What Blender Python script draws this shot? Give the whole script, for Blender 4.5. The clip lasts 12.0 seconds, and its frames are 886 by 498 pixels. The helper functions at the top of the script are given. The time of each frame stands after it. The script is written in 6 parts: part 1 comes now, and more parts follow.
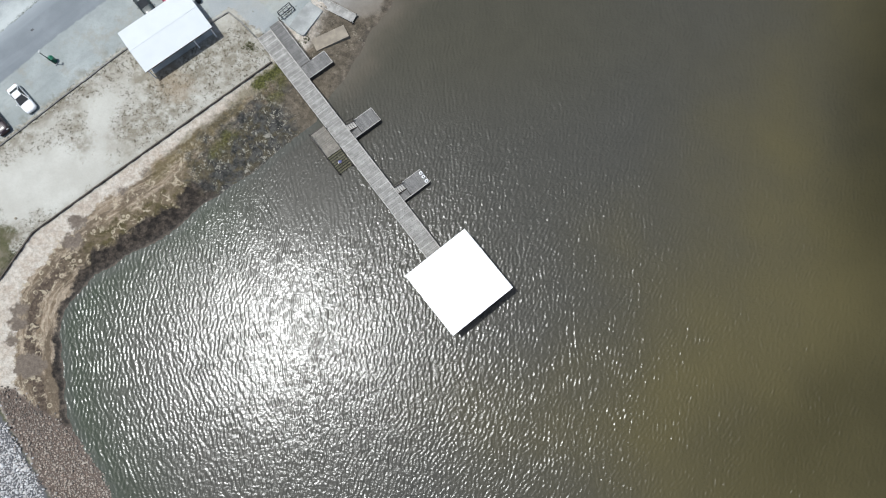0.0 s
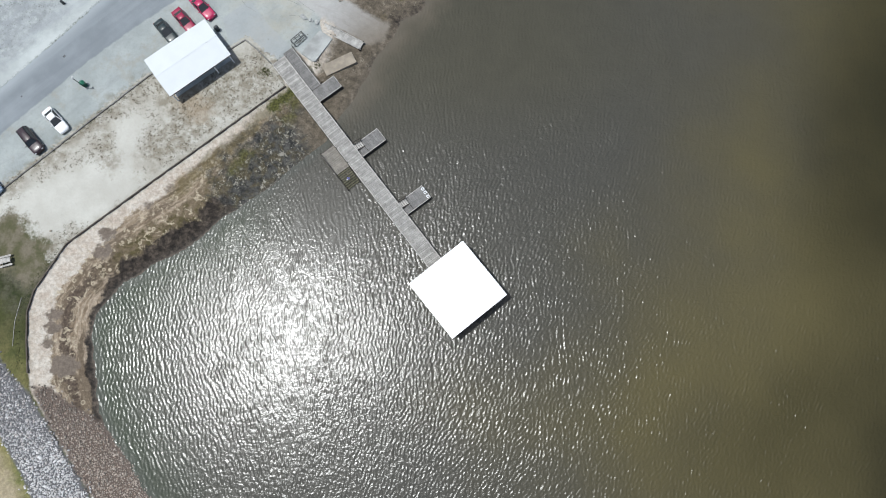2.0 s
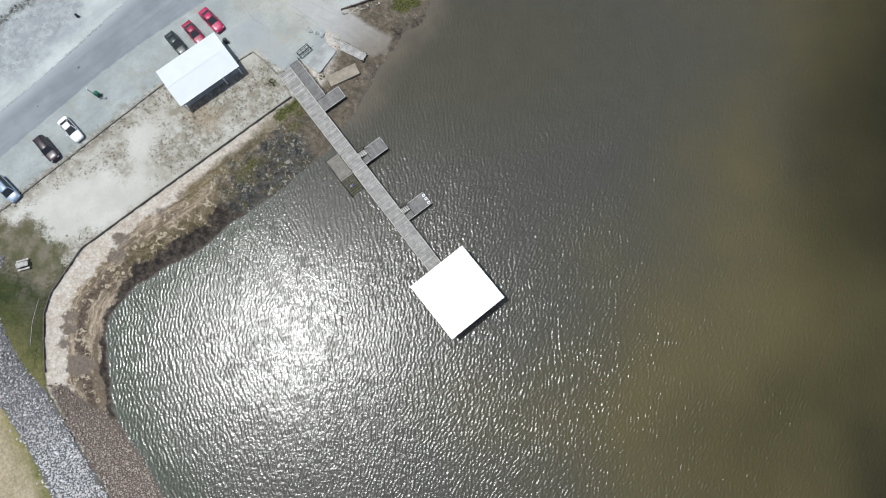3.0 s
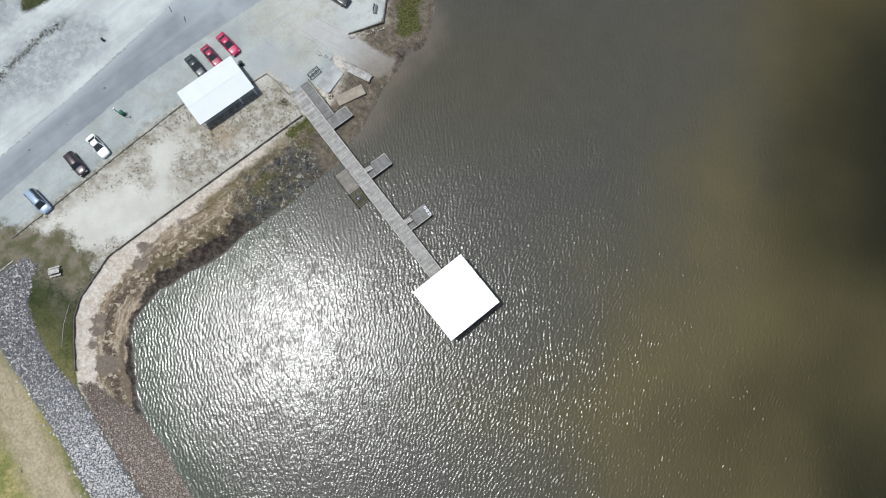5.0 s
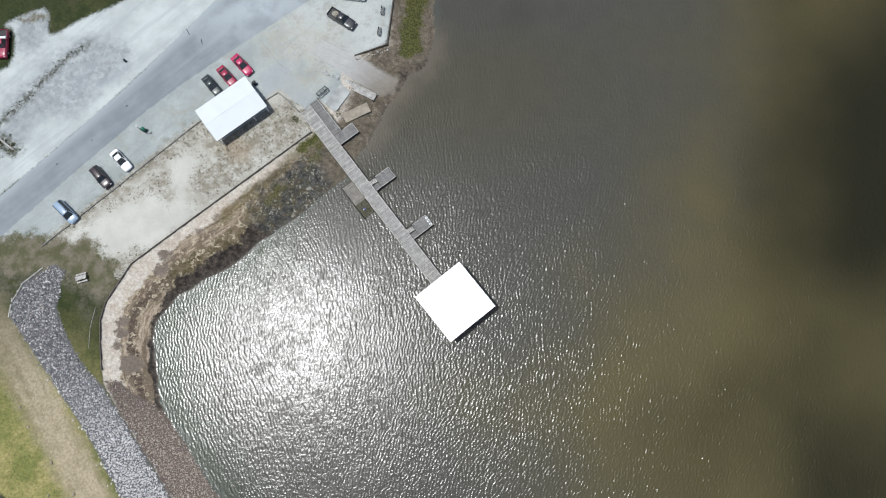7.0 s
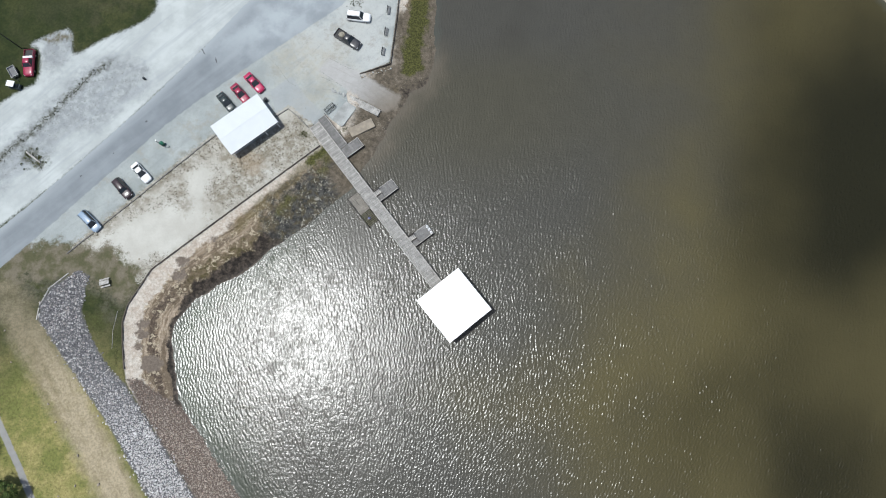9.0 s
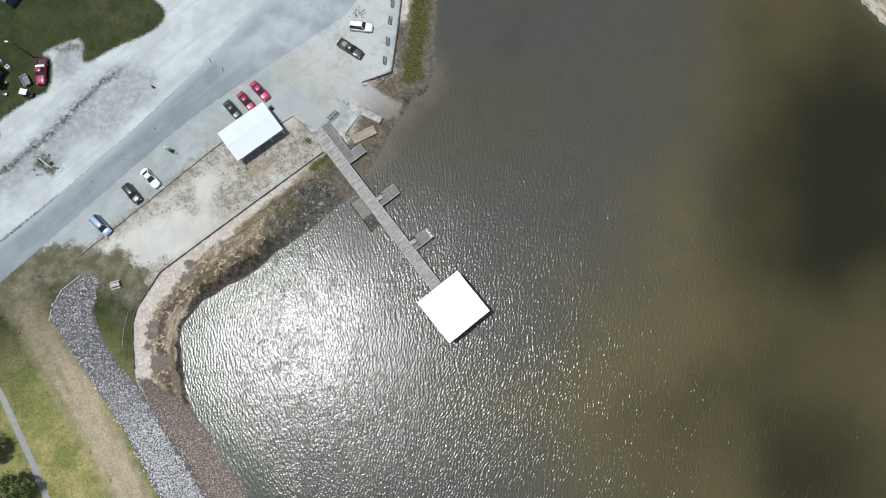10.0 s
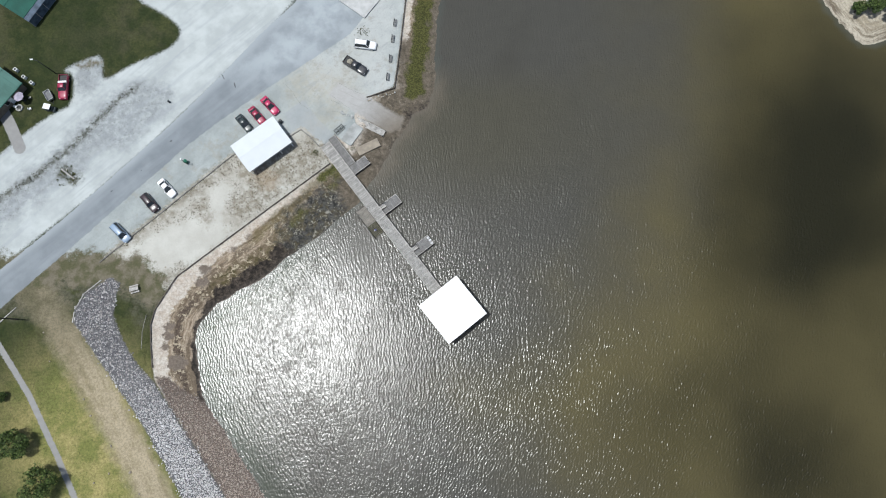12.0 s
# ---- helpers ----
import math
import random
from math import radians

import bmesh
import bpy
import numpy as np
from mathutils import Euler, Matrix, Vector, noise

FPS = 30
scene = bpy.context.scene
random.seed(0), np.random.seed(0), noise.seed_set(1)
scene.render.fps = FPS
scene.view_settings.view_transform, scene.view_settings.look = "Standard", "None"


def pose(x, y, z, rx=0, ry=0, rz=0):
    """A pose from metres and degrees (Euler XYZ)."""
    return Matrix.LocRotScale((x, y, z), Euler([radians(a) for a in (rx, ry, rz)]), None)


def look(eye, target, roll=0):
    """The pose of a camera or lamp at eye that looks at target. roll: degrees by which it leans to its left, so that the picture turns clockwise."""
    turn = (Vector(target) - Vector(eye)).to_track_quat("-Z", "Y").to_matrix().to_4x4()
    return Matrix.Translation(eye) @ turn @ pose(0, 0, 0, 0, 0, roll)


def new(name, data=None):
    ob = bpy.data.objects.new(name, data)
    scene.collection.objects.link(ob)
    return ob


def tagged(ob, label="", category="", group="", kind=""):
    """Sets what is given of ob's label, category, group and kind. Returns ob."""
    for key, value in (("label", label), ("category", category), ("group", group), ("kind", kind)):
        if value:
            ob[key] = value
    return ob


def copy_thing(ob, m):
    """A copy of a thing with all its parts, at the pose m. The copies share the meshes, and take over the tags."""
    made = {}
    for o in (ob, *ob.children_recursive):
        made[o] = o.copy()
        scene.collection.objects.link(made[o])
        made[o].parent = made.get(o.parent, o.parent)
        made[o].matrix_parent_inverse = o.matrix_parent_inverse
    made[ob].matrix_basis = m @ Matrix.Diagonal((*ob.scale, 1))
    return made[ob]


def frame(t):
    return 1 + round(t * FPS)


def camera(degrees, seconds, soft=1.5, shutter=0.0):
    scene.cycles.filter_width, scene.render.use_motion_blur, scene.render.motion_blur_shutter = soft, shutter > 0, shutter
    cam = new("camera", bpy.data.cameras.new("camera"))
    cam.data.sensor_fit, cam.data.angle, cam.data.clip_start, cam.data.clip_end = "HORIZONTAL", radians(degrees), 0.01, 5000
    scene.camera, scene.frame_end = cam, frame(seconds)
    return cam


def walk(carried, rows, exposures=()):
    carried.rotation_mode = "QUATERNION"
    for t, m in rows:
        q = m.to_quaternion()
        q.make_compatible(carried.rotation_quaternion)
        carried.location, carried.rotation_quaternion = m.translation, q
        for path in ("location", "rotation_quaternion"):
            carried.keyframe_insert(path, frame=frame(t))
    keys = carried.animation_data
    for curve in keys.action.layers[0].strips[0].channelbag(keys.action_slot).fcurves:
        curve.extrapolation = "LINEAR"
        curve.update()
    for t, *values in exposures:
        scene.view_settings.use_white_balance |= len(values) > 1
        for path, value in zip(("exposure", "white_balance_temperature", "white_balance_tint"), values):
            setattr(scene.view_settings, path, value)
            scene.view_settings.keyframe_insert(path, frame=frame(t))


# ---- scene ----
cam = camera(73.29, 12.0, soft=1.1)
# a drone that climbs straight up and holds its gimbal still
TILT, LEAN = 9.330, 1.146
CLIMB = [
    (0.0, 0.00, -0.00, 81.31),
    (0.5, 0.01, 0.11, 83.15),
    (1.0, 0.04, 0.21, 85.01),
    (1.5, 0.08, 0.25, 86.90),
    (2.0, 0.12, 0.28, 88.80),
    (2.5, 0.15, 0.30, 90.69),
    (3.0, 0.19, 0.32, 92.59),
    (5.0, 0.33, 0.45, 100.25),
    (5.5, 0.38, 0.50, 102.17),
    (6.0, 0.42, 0.53, 104.08),
    (6.5, 0.46, 0.56, 106.01),
    (7.0, 0.50, 0.60, 107.90),
    (9.0, 0.69, 0.69, 115.49),
    (9.5, 0.75, 0.71, 117.41),
    (10.0, 0.81, 0.74, 119.32),
    (10.5, 0.87, 0.77, 121.23),
    (11.0, 0.93, 0.79, 123.12),
    (11.5, 0.96, 0.80, 124.99),
    (12.0, 0.99, 0.81, 126.86),
]
walk(cam, [(t, pose(x, y, z, TILT, LEAN, 0)) for t, x, y, z in CLIMB], [(0.0, -0.11, 6300.0, 7.0), (12.0, -0.11, 6300.0, 7.0)])

# ---- light ----
SUN_ELEV, SUN_AZ = 74.8, 175.5          # degrees; azimuth counted from +x towards +y
world = bpy.data.worlds.new("sky")
scene.world = world
world.use_nodes = True
wn = world.node_tree.nodes
sky = wn.new("ShaderNodeTexSky")
sky.sky_type, sky.sun_disc = "NISHITA", False
sky.sun_elevation, sky.sun_rotation = radians(SUN_ELEV), radians(90 - SUN_AZ)
sky.dust_density = 2.5
world.node_tree.links.new(sky.outputs[0], wn["Background"].inputs[0])
wn["Background"].inputs[1].default_value = 0.11
sun = new("sun", bpy.data.lights.new("sun", "SUN"))
sun.data.energy, sun.data.angle, sun.data.color = 4.2, radians(0.55), (1.0, 0.985, 0.965)
sun_dir = Vector((math.cos(radians(SUN_ELEV)) * math.cos(radians(SUN_AZ)), math.cos(radians(SUN_ELEV)) * math.sin(radians(SUN_AZ)), math.sin(radians(SUN_ELEV))))
sun.matrix_world = look(sun_dir * 300, (0, 0, 0))

# ---- materials ----
class Nodes:
    """A short hand for building node trees."""

    def __init__(self, name):
        self.mat = bpy.data.materials.new(name)
        self.mat.use_nodes = True
        self.tree = self.mat.node_tree
        self.bsdf = self.tree.nodes["Principled BSDF"]

    def put(self, socket, value):
        if isinstance(value, bpy.types.NodeSocket):
            self.tree.links.new(value, socket)
        elif isinstance(value, tuple) and len(value) == 3 and socket.type == "RGBA":
            socket.default_value = (*value, 1)
        else:
            socket.default_value = value

    def set(self, **values):
        for key, value in values.items():
            self.put(self.bsdf.inputs[key.replace("_", " ")], value)
        return self

    def coords(self, scale=(1, 1, 1), turn=0.0, kind="Object"):
        """Coordinates, turned first and then scaled along the turned axes."""
        if kind == "World":
            out = self.tree.nodes.new("ShaderNodeNewGeometry").outputs["Position"]
        else:
            out = self.tree.nodes.new("ShaderNodeTexCoord").outputs[kind]
        for key, value in (("Rotation", (0, 0, radians(turn))), ("Scale", scale)):
            m = self.tree.nodes.new("ShaderNodeMapping")
            self.put(m.inputs["Vector"], out)
            m.inputs[key].default_value = value
            out = m.outputs[0]
        return out

    def noise(self, scale, detail=4.0, rough=0.55, vector=None, twist=0.0):
        n = self.tree.nodes.new("ShaderNodeTexNoise")
        self.put(n.inputs["Vector"], vector if vector is not None else self.coords(kind="World"))
        n.inputs["Scale"].default_value, n.inputs["Detail"].default_value = scale, detail
        n.inputs["Roughness"].default_value, n.inputs["Distortion"].default_value = rough, twist
        return n.outputs["Fac"]

    def cells(self, scale, vector=None, feature="F1", out="Distance"):
        n = self.tree.nodes.new("ShaderNodeTexVoronoi")
        n.feature = feature
        self.put(n.inputs["Vector"], vector if vector is not None else self.coords(kind="World"))
        n.inputs["Scale"].default_value = scale
        return n.outputs[out]

    def ripples(self, scale, frequency, order, turn):
        """Broken trains of waves across the direction turn."""
        n = self.tree.nodes.new("ShaderNodeTexGabor")
        self.put(n.inputs["Vector"], self.coords(kind="World"))
        for key, value in (("Scale", scale), ("Frequency", frequency), ("Anisotropy", order)):
            n.inputs[key].default_value = value
        self.put(n.inputs[4], turn)
        return n.outputs["Value"]

    def attr(self, name):
        n = self.tree.nodes.new("ShaderNodeAttribute")
        n.attribute_name = name
        return n.outputs["Fac"]

    def chance(self):
        return self.tree.nodes.new("ShaderNodeObjectInfo").outputs["Random"]

    def island(self):
        return self.tree.nodes.new("ShaderNodeNewGeometry").outputs["Random Per Island"]

    def calc(self, op, a, b=0.0, c=0.0):
        n = self.tree.nodes.new("ShaderNodeMath")
        n.operation = op
        for socket, value in zip(n.inputs, (a, b, c)):
            self.put(socket, value)
        return n.outputs[0]

    def step(self, value, low, high, to0=0.0, to1=1.0):
        n = self.tree.nodes.new("ShaderNodeMapRange")
        n.interpolation_type = "SMOOTHSTEP"
        for socket, x in zip(n.inputs, (value, low, high, to0, to1)):
            self.put(socket, x)
        return n.outputs[0]

    def mix(self, fac, a, b, kind="MIX"):
        n = self.tree.nodes.new("ShaderNodeMix")
        n.data_type, n.blend_type = "RGBA", kind
        self.put(n.inputs[0], fac), self.put(n.inputs[6], a), self.put(n.inputs[7], b)
        return n.outputs[2]

    def bump(self, height, distance, strength=1.0, below=None):
        n = self.tree.nodes.new("ShaderNodeBump")
        n.inputs["Strength"].default_value, n.inputs["Distance"].default_value = strength, distance
        self.put(n.inputs["Height"], height)
        if below is not None:
            self.put(n.inputs["Normal"], below)
        self.put(self.bsdf.inputs["Normal"], n.outputs[0])
        return n.outputs[0]


def plain(name, colour, rough=0.6, metal=0.0, vary=0.18, scale=3.0, grain=40.0, relief=0.003, chance=0.0):
    """A material with a base colour that varies at two scales."""
    n = Nodes(name)
    big, small = n.noise(scale, 4), n.noise(grain, 2)
    dark = tuple(c * (1 - vary * 1.5) for c in colour)
    light = tuple(min(c * (1 + vary), 1) for c in colour)
    col = n.mix(n.step(big, 0.3, 0.7), dark, light)
    col = n.mix(n.step(small, 0.3, 0.75, 0, 0.35), col, dark)
    if chance:
        col = n.mix(n.calc("MULTIPLY", n.chance(), chance), col, tuple(c * 0.45 for c in colour))
    n.set(Base_Color=col, Roughness=rough, Metallic=metal)
    if relief:
        n.bump(small, relief)
    return n.mat


def make_ground():
    n = Nodes("ground")
    w = n.coords(kind="World")
    huge, big, mid, fine, grit = (n.noise(s, d, 0.6, w) for s, d in ((0.05, 4), (0.22, 5), (0.8, 5), (3.0, 4), (14.0, 3)))

    def edge(name, reach, soft, shift=0.0, by=None):
        """1 inside a zone, its border frayed by noise."""
        wander = n.calc("MULTIPLY_ADD", by or mid, 2 * reach, -reach - shift)
        return n.step(n.calc("ADD", n.attr(name), wander), -soft, soft)

    speck = n.calc("ADD", n.noise(2.1, 5, 0.65, w), n.calc("MULTIPLY", n.noise(6.5, 2, 0.6, w), 0.5))
    clods = n.mix(n.step(speck, 0.52, 0.98), (0.74, 0.74, 0.74), (1.16, 1.16, 1.16))
    streak = n.noise(1.0, 4, 0.6, n.coords((0.1, 0.8, 1), -42, "World"))
    spot = n.tree.nodes.new("ShaderNodeSeparateXYZ")
    n.put(spot.inputs[0], w)
    # lawn
    col = n.mix(n.step(n.noise(0.3, 5, 0.66, w), 0.36, 0.64), (0.0222, 0.0311, 0.0107), (0.0488, 0.0548, 0.02))
    col = n.mix(n.step(n.noise(0.11, 5, 0.66, w), 0.44, 0.64, 0, 0.5), col, n.mix(fine, (0.0459, 0.0429, 0.0252), (0.0814, 0.0755, 0.0459)))
    col = n.mix(n.step(huge, 0.46, 0.62, 0, 0.5), col, (0.0192, 0.0296, 0.00888))
    straw = n.mix(n.step(n.noise(0.2, 5, 0.62, w), 0.34, 0.66), n.mix(mid, (0.12, 0.134, 0.0403), (0.176, 0.182, 0.0563)), n.mix(mid, (0.225, 0.208, 0.0751), (0.338, 0.287, 0.128)))
    col = n.mix(n.step(n.attr("sun_bleached"), -14, 12), col, straw)
    col = n.mix(n.step(fine, 0.5, 0.72, 0, 0.45), col, (0.028, 0.036, 0.013))
    # worn patches, the dirt track
    worn = (0.105, 0.096, 0.058)
    col = n.mix(n.calc("MULTIPLY", edge("worn", 5.0, 2.2, 0, big), n.step(mid, 0.3, 0.6)), col, n.mix(fine, (0.04, 0.042, 0.024), (0.12, 0.113, 0.08)))
    rut = n.calc("ADD", n.calc("MULTIPLY", n.noise(1.0, 4, 0.6, n.coords((0.06, 0.5, 1), 58, "World")), 0.6), n.calc("MULTIPLY", n.noise(0.5, 5, 0.65, w), 0.4))
    soil = n.mix(n.step(rut, 0.38, 0.62), n.mix(fine, (0.175, 0.146, 0.0896), (0.245, 0.207, 0.134)), n.mix(fine, (0.291, 0.246, 0.168), (0.396, 0.336, 0.241)))
    soil = n.mix(n.step(n.attr("sun_bleached"), -14, 6), n.mix(n.step(big, 0.3, 0.7), worn, (0.192, 0.166, 0.112)), soil)
    col = n.mix(n.calc("MULTIPLY", edge("dirt", 2.2, 1.7, 0, n.noise(0.45, 5, 0.65, w)), 0.92), col, soil)
    col = n.mix(1.0, col, clods, "MULTIPLY")
    # gravel yard, grey with thin dead grass between the drive and the road
    pale = n.mix(n.step(big, 0.35, 0.65), (0.356, 0.381, 0.376), (0.44, 0.47, 0.462))
    thin = n.calc("ADD", n.attr("thin_grass"), n.calc("MULTIPLY_ADD", n.noise(0.3, 5, 0.66, w), 9.0, -4.5))
    pale = n.mix(n.calc("MULTIPLY", n.step(thin, -2.0, 3.0), n.step(n.noise(0.8, 5, 0.7, w), 0.34, 0.62, 0.35, 0.9)), pale, n.mix(mid, (0.157, 0.169, 0.174), (0.25, 0.268, 0.277)))
    pale = n.mix(n.calc("MULTIPLY", n.step(thin, 0.5, 3.5), n.step(n.noise(2.4, 5, 0.75, w), 0.56, 0.66, 0, 0.6)), pale, (0.0926, 0.094, 0.0846))
    pale = n.mix(n.step(n.noise(0.9, 4, 0.6, n.coords((0.07, 0.9, 1), -42, "World"), 0.3), 0.46, 0.66, 0, 0.42), pale, (0.287, 0.31, 0.324))
    # dark soil along the scrub line, with the scrub's soft shadows painted in
    pale = n.mix(n.calc("MULTIPLY", edge("hedge_soil_shade", 1.8, 0.9, 0.1, mid), n.step(n.noise(1.1, 5, 0.7, w), 0.38, 0.58, 0.15, 0.85)), pale, n.mix(fine, (0.0556, 0.0583, 0.0423), (0.13, 0.132, 0.113)))
    col = n.mix(edge("gravel", 0.8, 0.5, 0.2, speck), col, pale)
    col = n.mix(n.step(n.attr("point"), -1.5, 0.2), col, n.mix(n.step(mid, 0.35, 0.65), (0.4, 0.375, 0.32), (0.5, 0.475, 0.42)))
    # parking lot: patched concrete, whiter towards the lake, with tyre scuffs and dirt
    conc = n.mix(n.step(big, 0.3, 0.7), (0.258, 0.283, 0.278), (0.34, 0.366, 0.359))
    conc = n.mix(n.step(n.calc("MULTIPLY_ADD", big, 16, n.attr("white_end")), 4, 13, 0, 0.85), conc, n.mix(mid, (0.362, 0.379, 0.368), (0.444, 0.456, 0.44)))
    conc = n.mix(n.calc("MULTIPLY", edge("stain", 4.0, 3.0, 0, big), n.step(mid, 0.3, 0.65, 0.2, 0.6)), conc, (0.326, 0.308, 0.248))
    conc = n.mix(n.step(n.noise(0.35, 5, 0.68, w), 0.52, 0.68, 0, 0.55), conc, (0.263, 0.253, 0.216))
    conc = n.mix(n.step(n.noise(1.0, 5, 0.65, n.coords((0.12, 0.7, 1), -40, "World"), 0.5), 0.54, 0.7, 0, 0.3), conc, (0.208, 0.225, 0.225))
    conc = n.mix(n.step(speck, 0.72, 1.0, 0, 0.25), conc, (0.181, 0.193, 0.184))
    conc = n.mix(n.calc("MULTIPLY", edge("apron", 0.35, 0.12, 0, fine), n.step(big, 0.25, 0.75, 0.25, 0.65)), conc, n.mix(mid, (0.263, 0.281, 0.293), (0.326, 0.342, 0.351)))
    conc = n.mix(n.calc("MULTIPLY", edge("kerbside", 1.6, 0.9, 0, mid), n.step(n.noise(0.9, 5, 0.7, w), 0.42, 0.62, 0, 0.6)), conc, (0.154, 0.152, 0.12))
    col = n.mix(edge("lot", 1.0, 0.22, 0, speck), col, conc)
    # boat ramp, muddy towards its foot
    ramp = n.mix(n.step(n.calc("MULTIPLY_ADD", big, 5, n.attr("shore")), 3.0, 15.0), n.mix(mid, (0.14, 0.122, 0.1), (0.21, 0.187, 0.155)), n.mix(mid, (0.31, 0.305, 0.29), (0.4, 0.4, 0.39)))
    ramp = n.mix(1.0, ramp, n.mix(n.step(speck, 0.5, 1.0), (0.95, 0.95, 0.95), (1.03, 1.03, 1.03)), "MULTIPLY")
    ramp = n.mix(n.step(n.noise(1.0, 4, 0.65, n.coords((0.25, 2.2, 1), 27, "World")), 0.5, 0.7, 0, 0.15), ramp, (0.13, 0.115, 0.095))
    col = n.mix(edge("ramp", 0.7, 0.5), col, ramp)
    # sand between the kerb and the seawall: swept bare in the middle, weedy round the shelter and the kerb
    sand = n.mix(n.step(big, 0.3, 0.7), (0.4, 0.392, 0.353), (0.479, 0.476, 0.435))
    sand = n.mix(n.step(fine, 0.35, 0.75, 0, 0.22), sand, (0.353, 0.326, 0.284))
    wild = n.step(n.calc("MULTIPLY_ADD", n.noise(0.32, 4, 0.62, w), 7.0, n.calc("ADD", n.attr("bare"), -3.5)), 1.6, -1.8)
    thick = n.calc("MULTIPLY_ADD", n.noise(0.4, 4, 0.6, w), 6.0, n.calc("ADD", n.attr("weeds"), -3.0))
    sand = n.mix(n.calc("MULTIPLY", wild, n.step(n.noise(0.5, 5, 0.65, w), 0.34, 0.62, 0.25, 0.8)), sand, n.mix(fine, (0.24, 0.222, 0.182), (0.38, 0.366, 0.318)))
    sand = n.mix(n.calc("MULTIPLY", n.step(thick, -1.0, 2.2, 0, 0.8), n.step(n.noise(0.9, 5, 0.7, w), 0.36, 0.6)), sand, n.mix(fine, (0.115, 0.1, 0.072), (0.25, 0.224, 0.172)))
    sand = n.mix(n.calc("MULTIPLY", edge("rust", 2.4, 1.4, 0, n.noise(0.8, 5, 0.65, w)), 0.65), sand, n.mix(fine, (0.19, 0.145, 0.095), (0.32, 0.26, 0.185)))
    scrap = n.calc("MULTIPLY", n.step(n.noise(2.2, 5, 0.75, w, 0.5), 0.52, 0.6), n.step(n.noise(0.34, 4, 0.65, w), 0.43, 0.53))
    sand = n.mix(n.calc("MULTIPLY", scrap, n.calc("MAXIMUM", n.step(wild, 0.1, 0.7, 0, 0.7), n.step(thick, -1.6, 0.6, 0, 0.9))), sand, n.mix(n.noise(0.8, 2, 0.5, w), (0.045, 0.042, 0.027), (0.115, 0.092, 0.066)))
    sand = n.mix(n.calc("MULTIPLY", n.step(n.noise(3.4, 4, 0.7, w), 0.66, 0.72), n.step(wild, 0.0, 0.3, 0.12, 0.7)), sand, (0.13, 0.115, 0.09))
    col = n.mix(edge("sand", 1.3, 0.3, 0, speck), col, sand)
    # grass creeping over the ends of sand, lot and gravel
    creep = n.step(n.calc("ADD", n.attr("fray"), n.calc("ADD", n.calc("MULTIPLY_ADD", n.noise(0.3, 5, 0.68, w), 9.0, -4.5), n.calc("MULTIPLY_ADD", n.noise(2.2, 4, 0.7, w), 3.4, -1.7))), -1.0, 1.3)
    col = n.mix(creep, col, n.mix(n.step(n.noise(0.45, 4, 0.6, w), 0.36, 0.62), n.mix(fine, (0.052, 0.055, 0.026), (0.105, 0.1, 0.056)), n.mix(fine, (0.1, 0.088, 0.062), (0.19, 0.168, 0.125))))
    # asphalt
    tar = n.mix(n.step(big, 0.3, 0.7), (0.174, 0.194, 0.209), (0.219, 0.242, 0.258))
    tar = n.mix(n.step(n.noise(0.5, 3, 0.5, n.coords((0.12, 1.1, 1), -42, "World")), 0.45, 0.7, 0, 0.4), tar, (0.264, 0.29, 0.304))
    tar = n.mix(n.step(streak, 0.45, 0.72, 0, 0.3), tar, (0.155, 0.171, 0.19))
    dusty = n.mix(n.step(n.attr("road_end"), -6, 7), tar, n.mix(n.step(big, 0.35, 0.65), (0.247, 0.273, 0.29), (0.337, 0.37, 0.385)))
    drift = n.calc("MULTIPLY", n.step(n.calc("MULTIPLY_ADD", big, 2.4, n.attr("road_west")), 3.4, 0.7), 0.75)
    dusty = n.mix(drift, dusty, (0.329, 0.361, 0.375))
    col = n.mix(edge("road", 0.35, 0.15), col, dusty)
    col = n.mix(edge("path", 0.3, 0.12, 0, fine), col, n.mix(mid, (0.19, 0.19, 0.186), (0.29, 0.287, 0.277)))
    # the drawn-down shore: bands of dry sand, stained sand and wet mud that follow the water
    bend = n.step(n.calc("MULTIPLY_ADD", big, 10.0, n.calc("ADD", spot.outputs[0], -5.0)), -49.0, -56.0)
    line = n.tree.nodes.new("ShaderNodeCombineXYZ")
    n.put(line.inputs[0], n.calc("MULTIPLY", n.attr("beach"), 9.0)), n.put(line.inputs[1], n.calc("MULTIPLY", spot.outputs[0], 0.16)), n.put(line.inputs[2], n.calc("MULTIPLY", spot.outputs[1], 0.16))
    strand, lace = n.noise(1.0, 5, 0.62, line.outputs[0], 0.4), n.noise(2.6, 4, 0.65, line.outputs[0], 0.6)
    run = n.calc("ADD", n.attr("beach"), n.calc("ADD", n.calc("MULTIPLY_ADD", n.noise(0.34, 4, 0.6, w), 0.34, -0.17), n.calc("MULTIPLY_ADD", n.noise(1.4, 5, 0.66, w), 0.2, -0.1)))
    dry = n.mix(n.step(n.noise(0.7, 5, 0.6, w), 0.3, 0.7), (0.39, 0.338, 0.28), (0.49, 0.455, 0.4))
    dry = n.mix(n.step(fine, 0.5, 0.75, 0, 0.25), dry, (0.32, 0.262, 0.21))
    dry = n.mix(n.step(n.noise(2.4, 4, 0.7, w), 0.62, 0.7, 0, 0.5), dry, (0.2, 0.158, 0.122))
    # tan and brown stripes below the dry sand
    tan = n.mix(n.step(lace, 0.36, 0.64), (0.17, 0.129, 0.0884), (0.34, 0.281, 0.212))
    tan = n.mix(n.step(strand, 0.47, 0.57, 0, 0.85), tan, n.mix(fine, (0.0765, 0.0578, 0.0382), (0.153, 0.119, 0.085)))
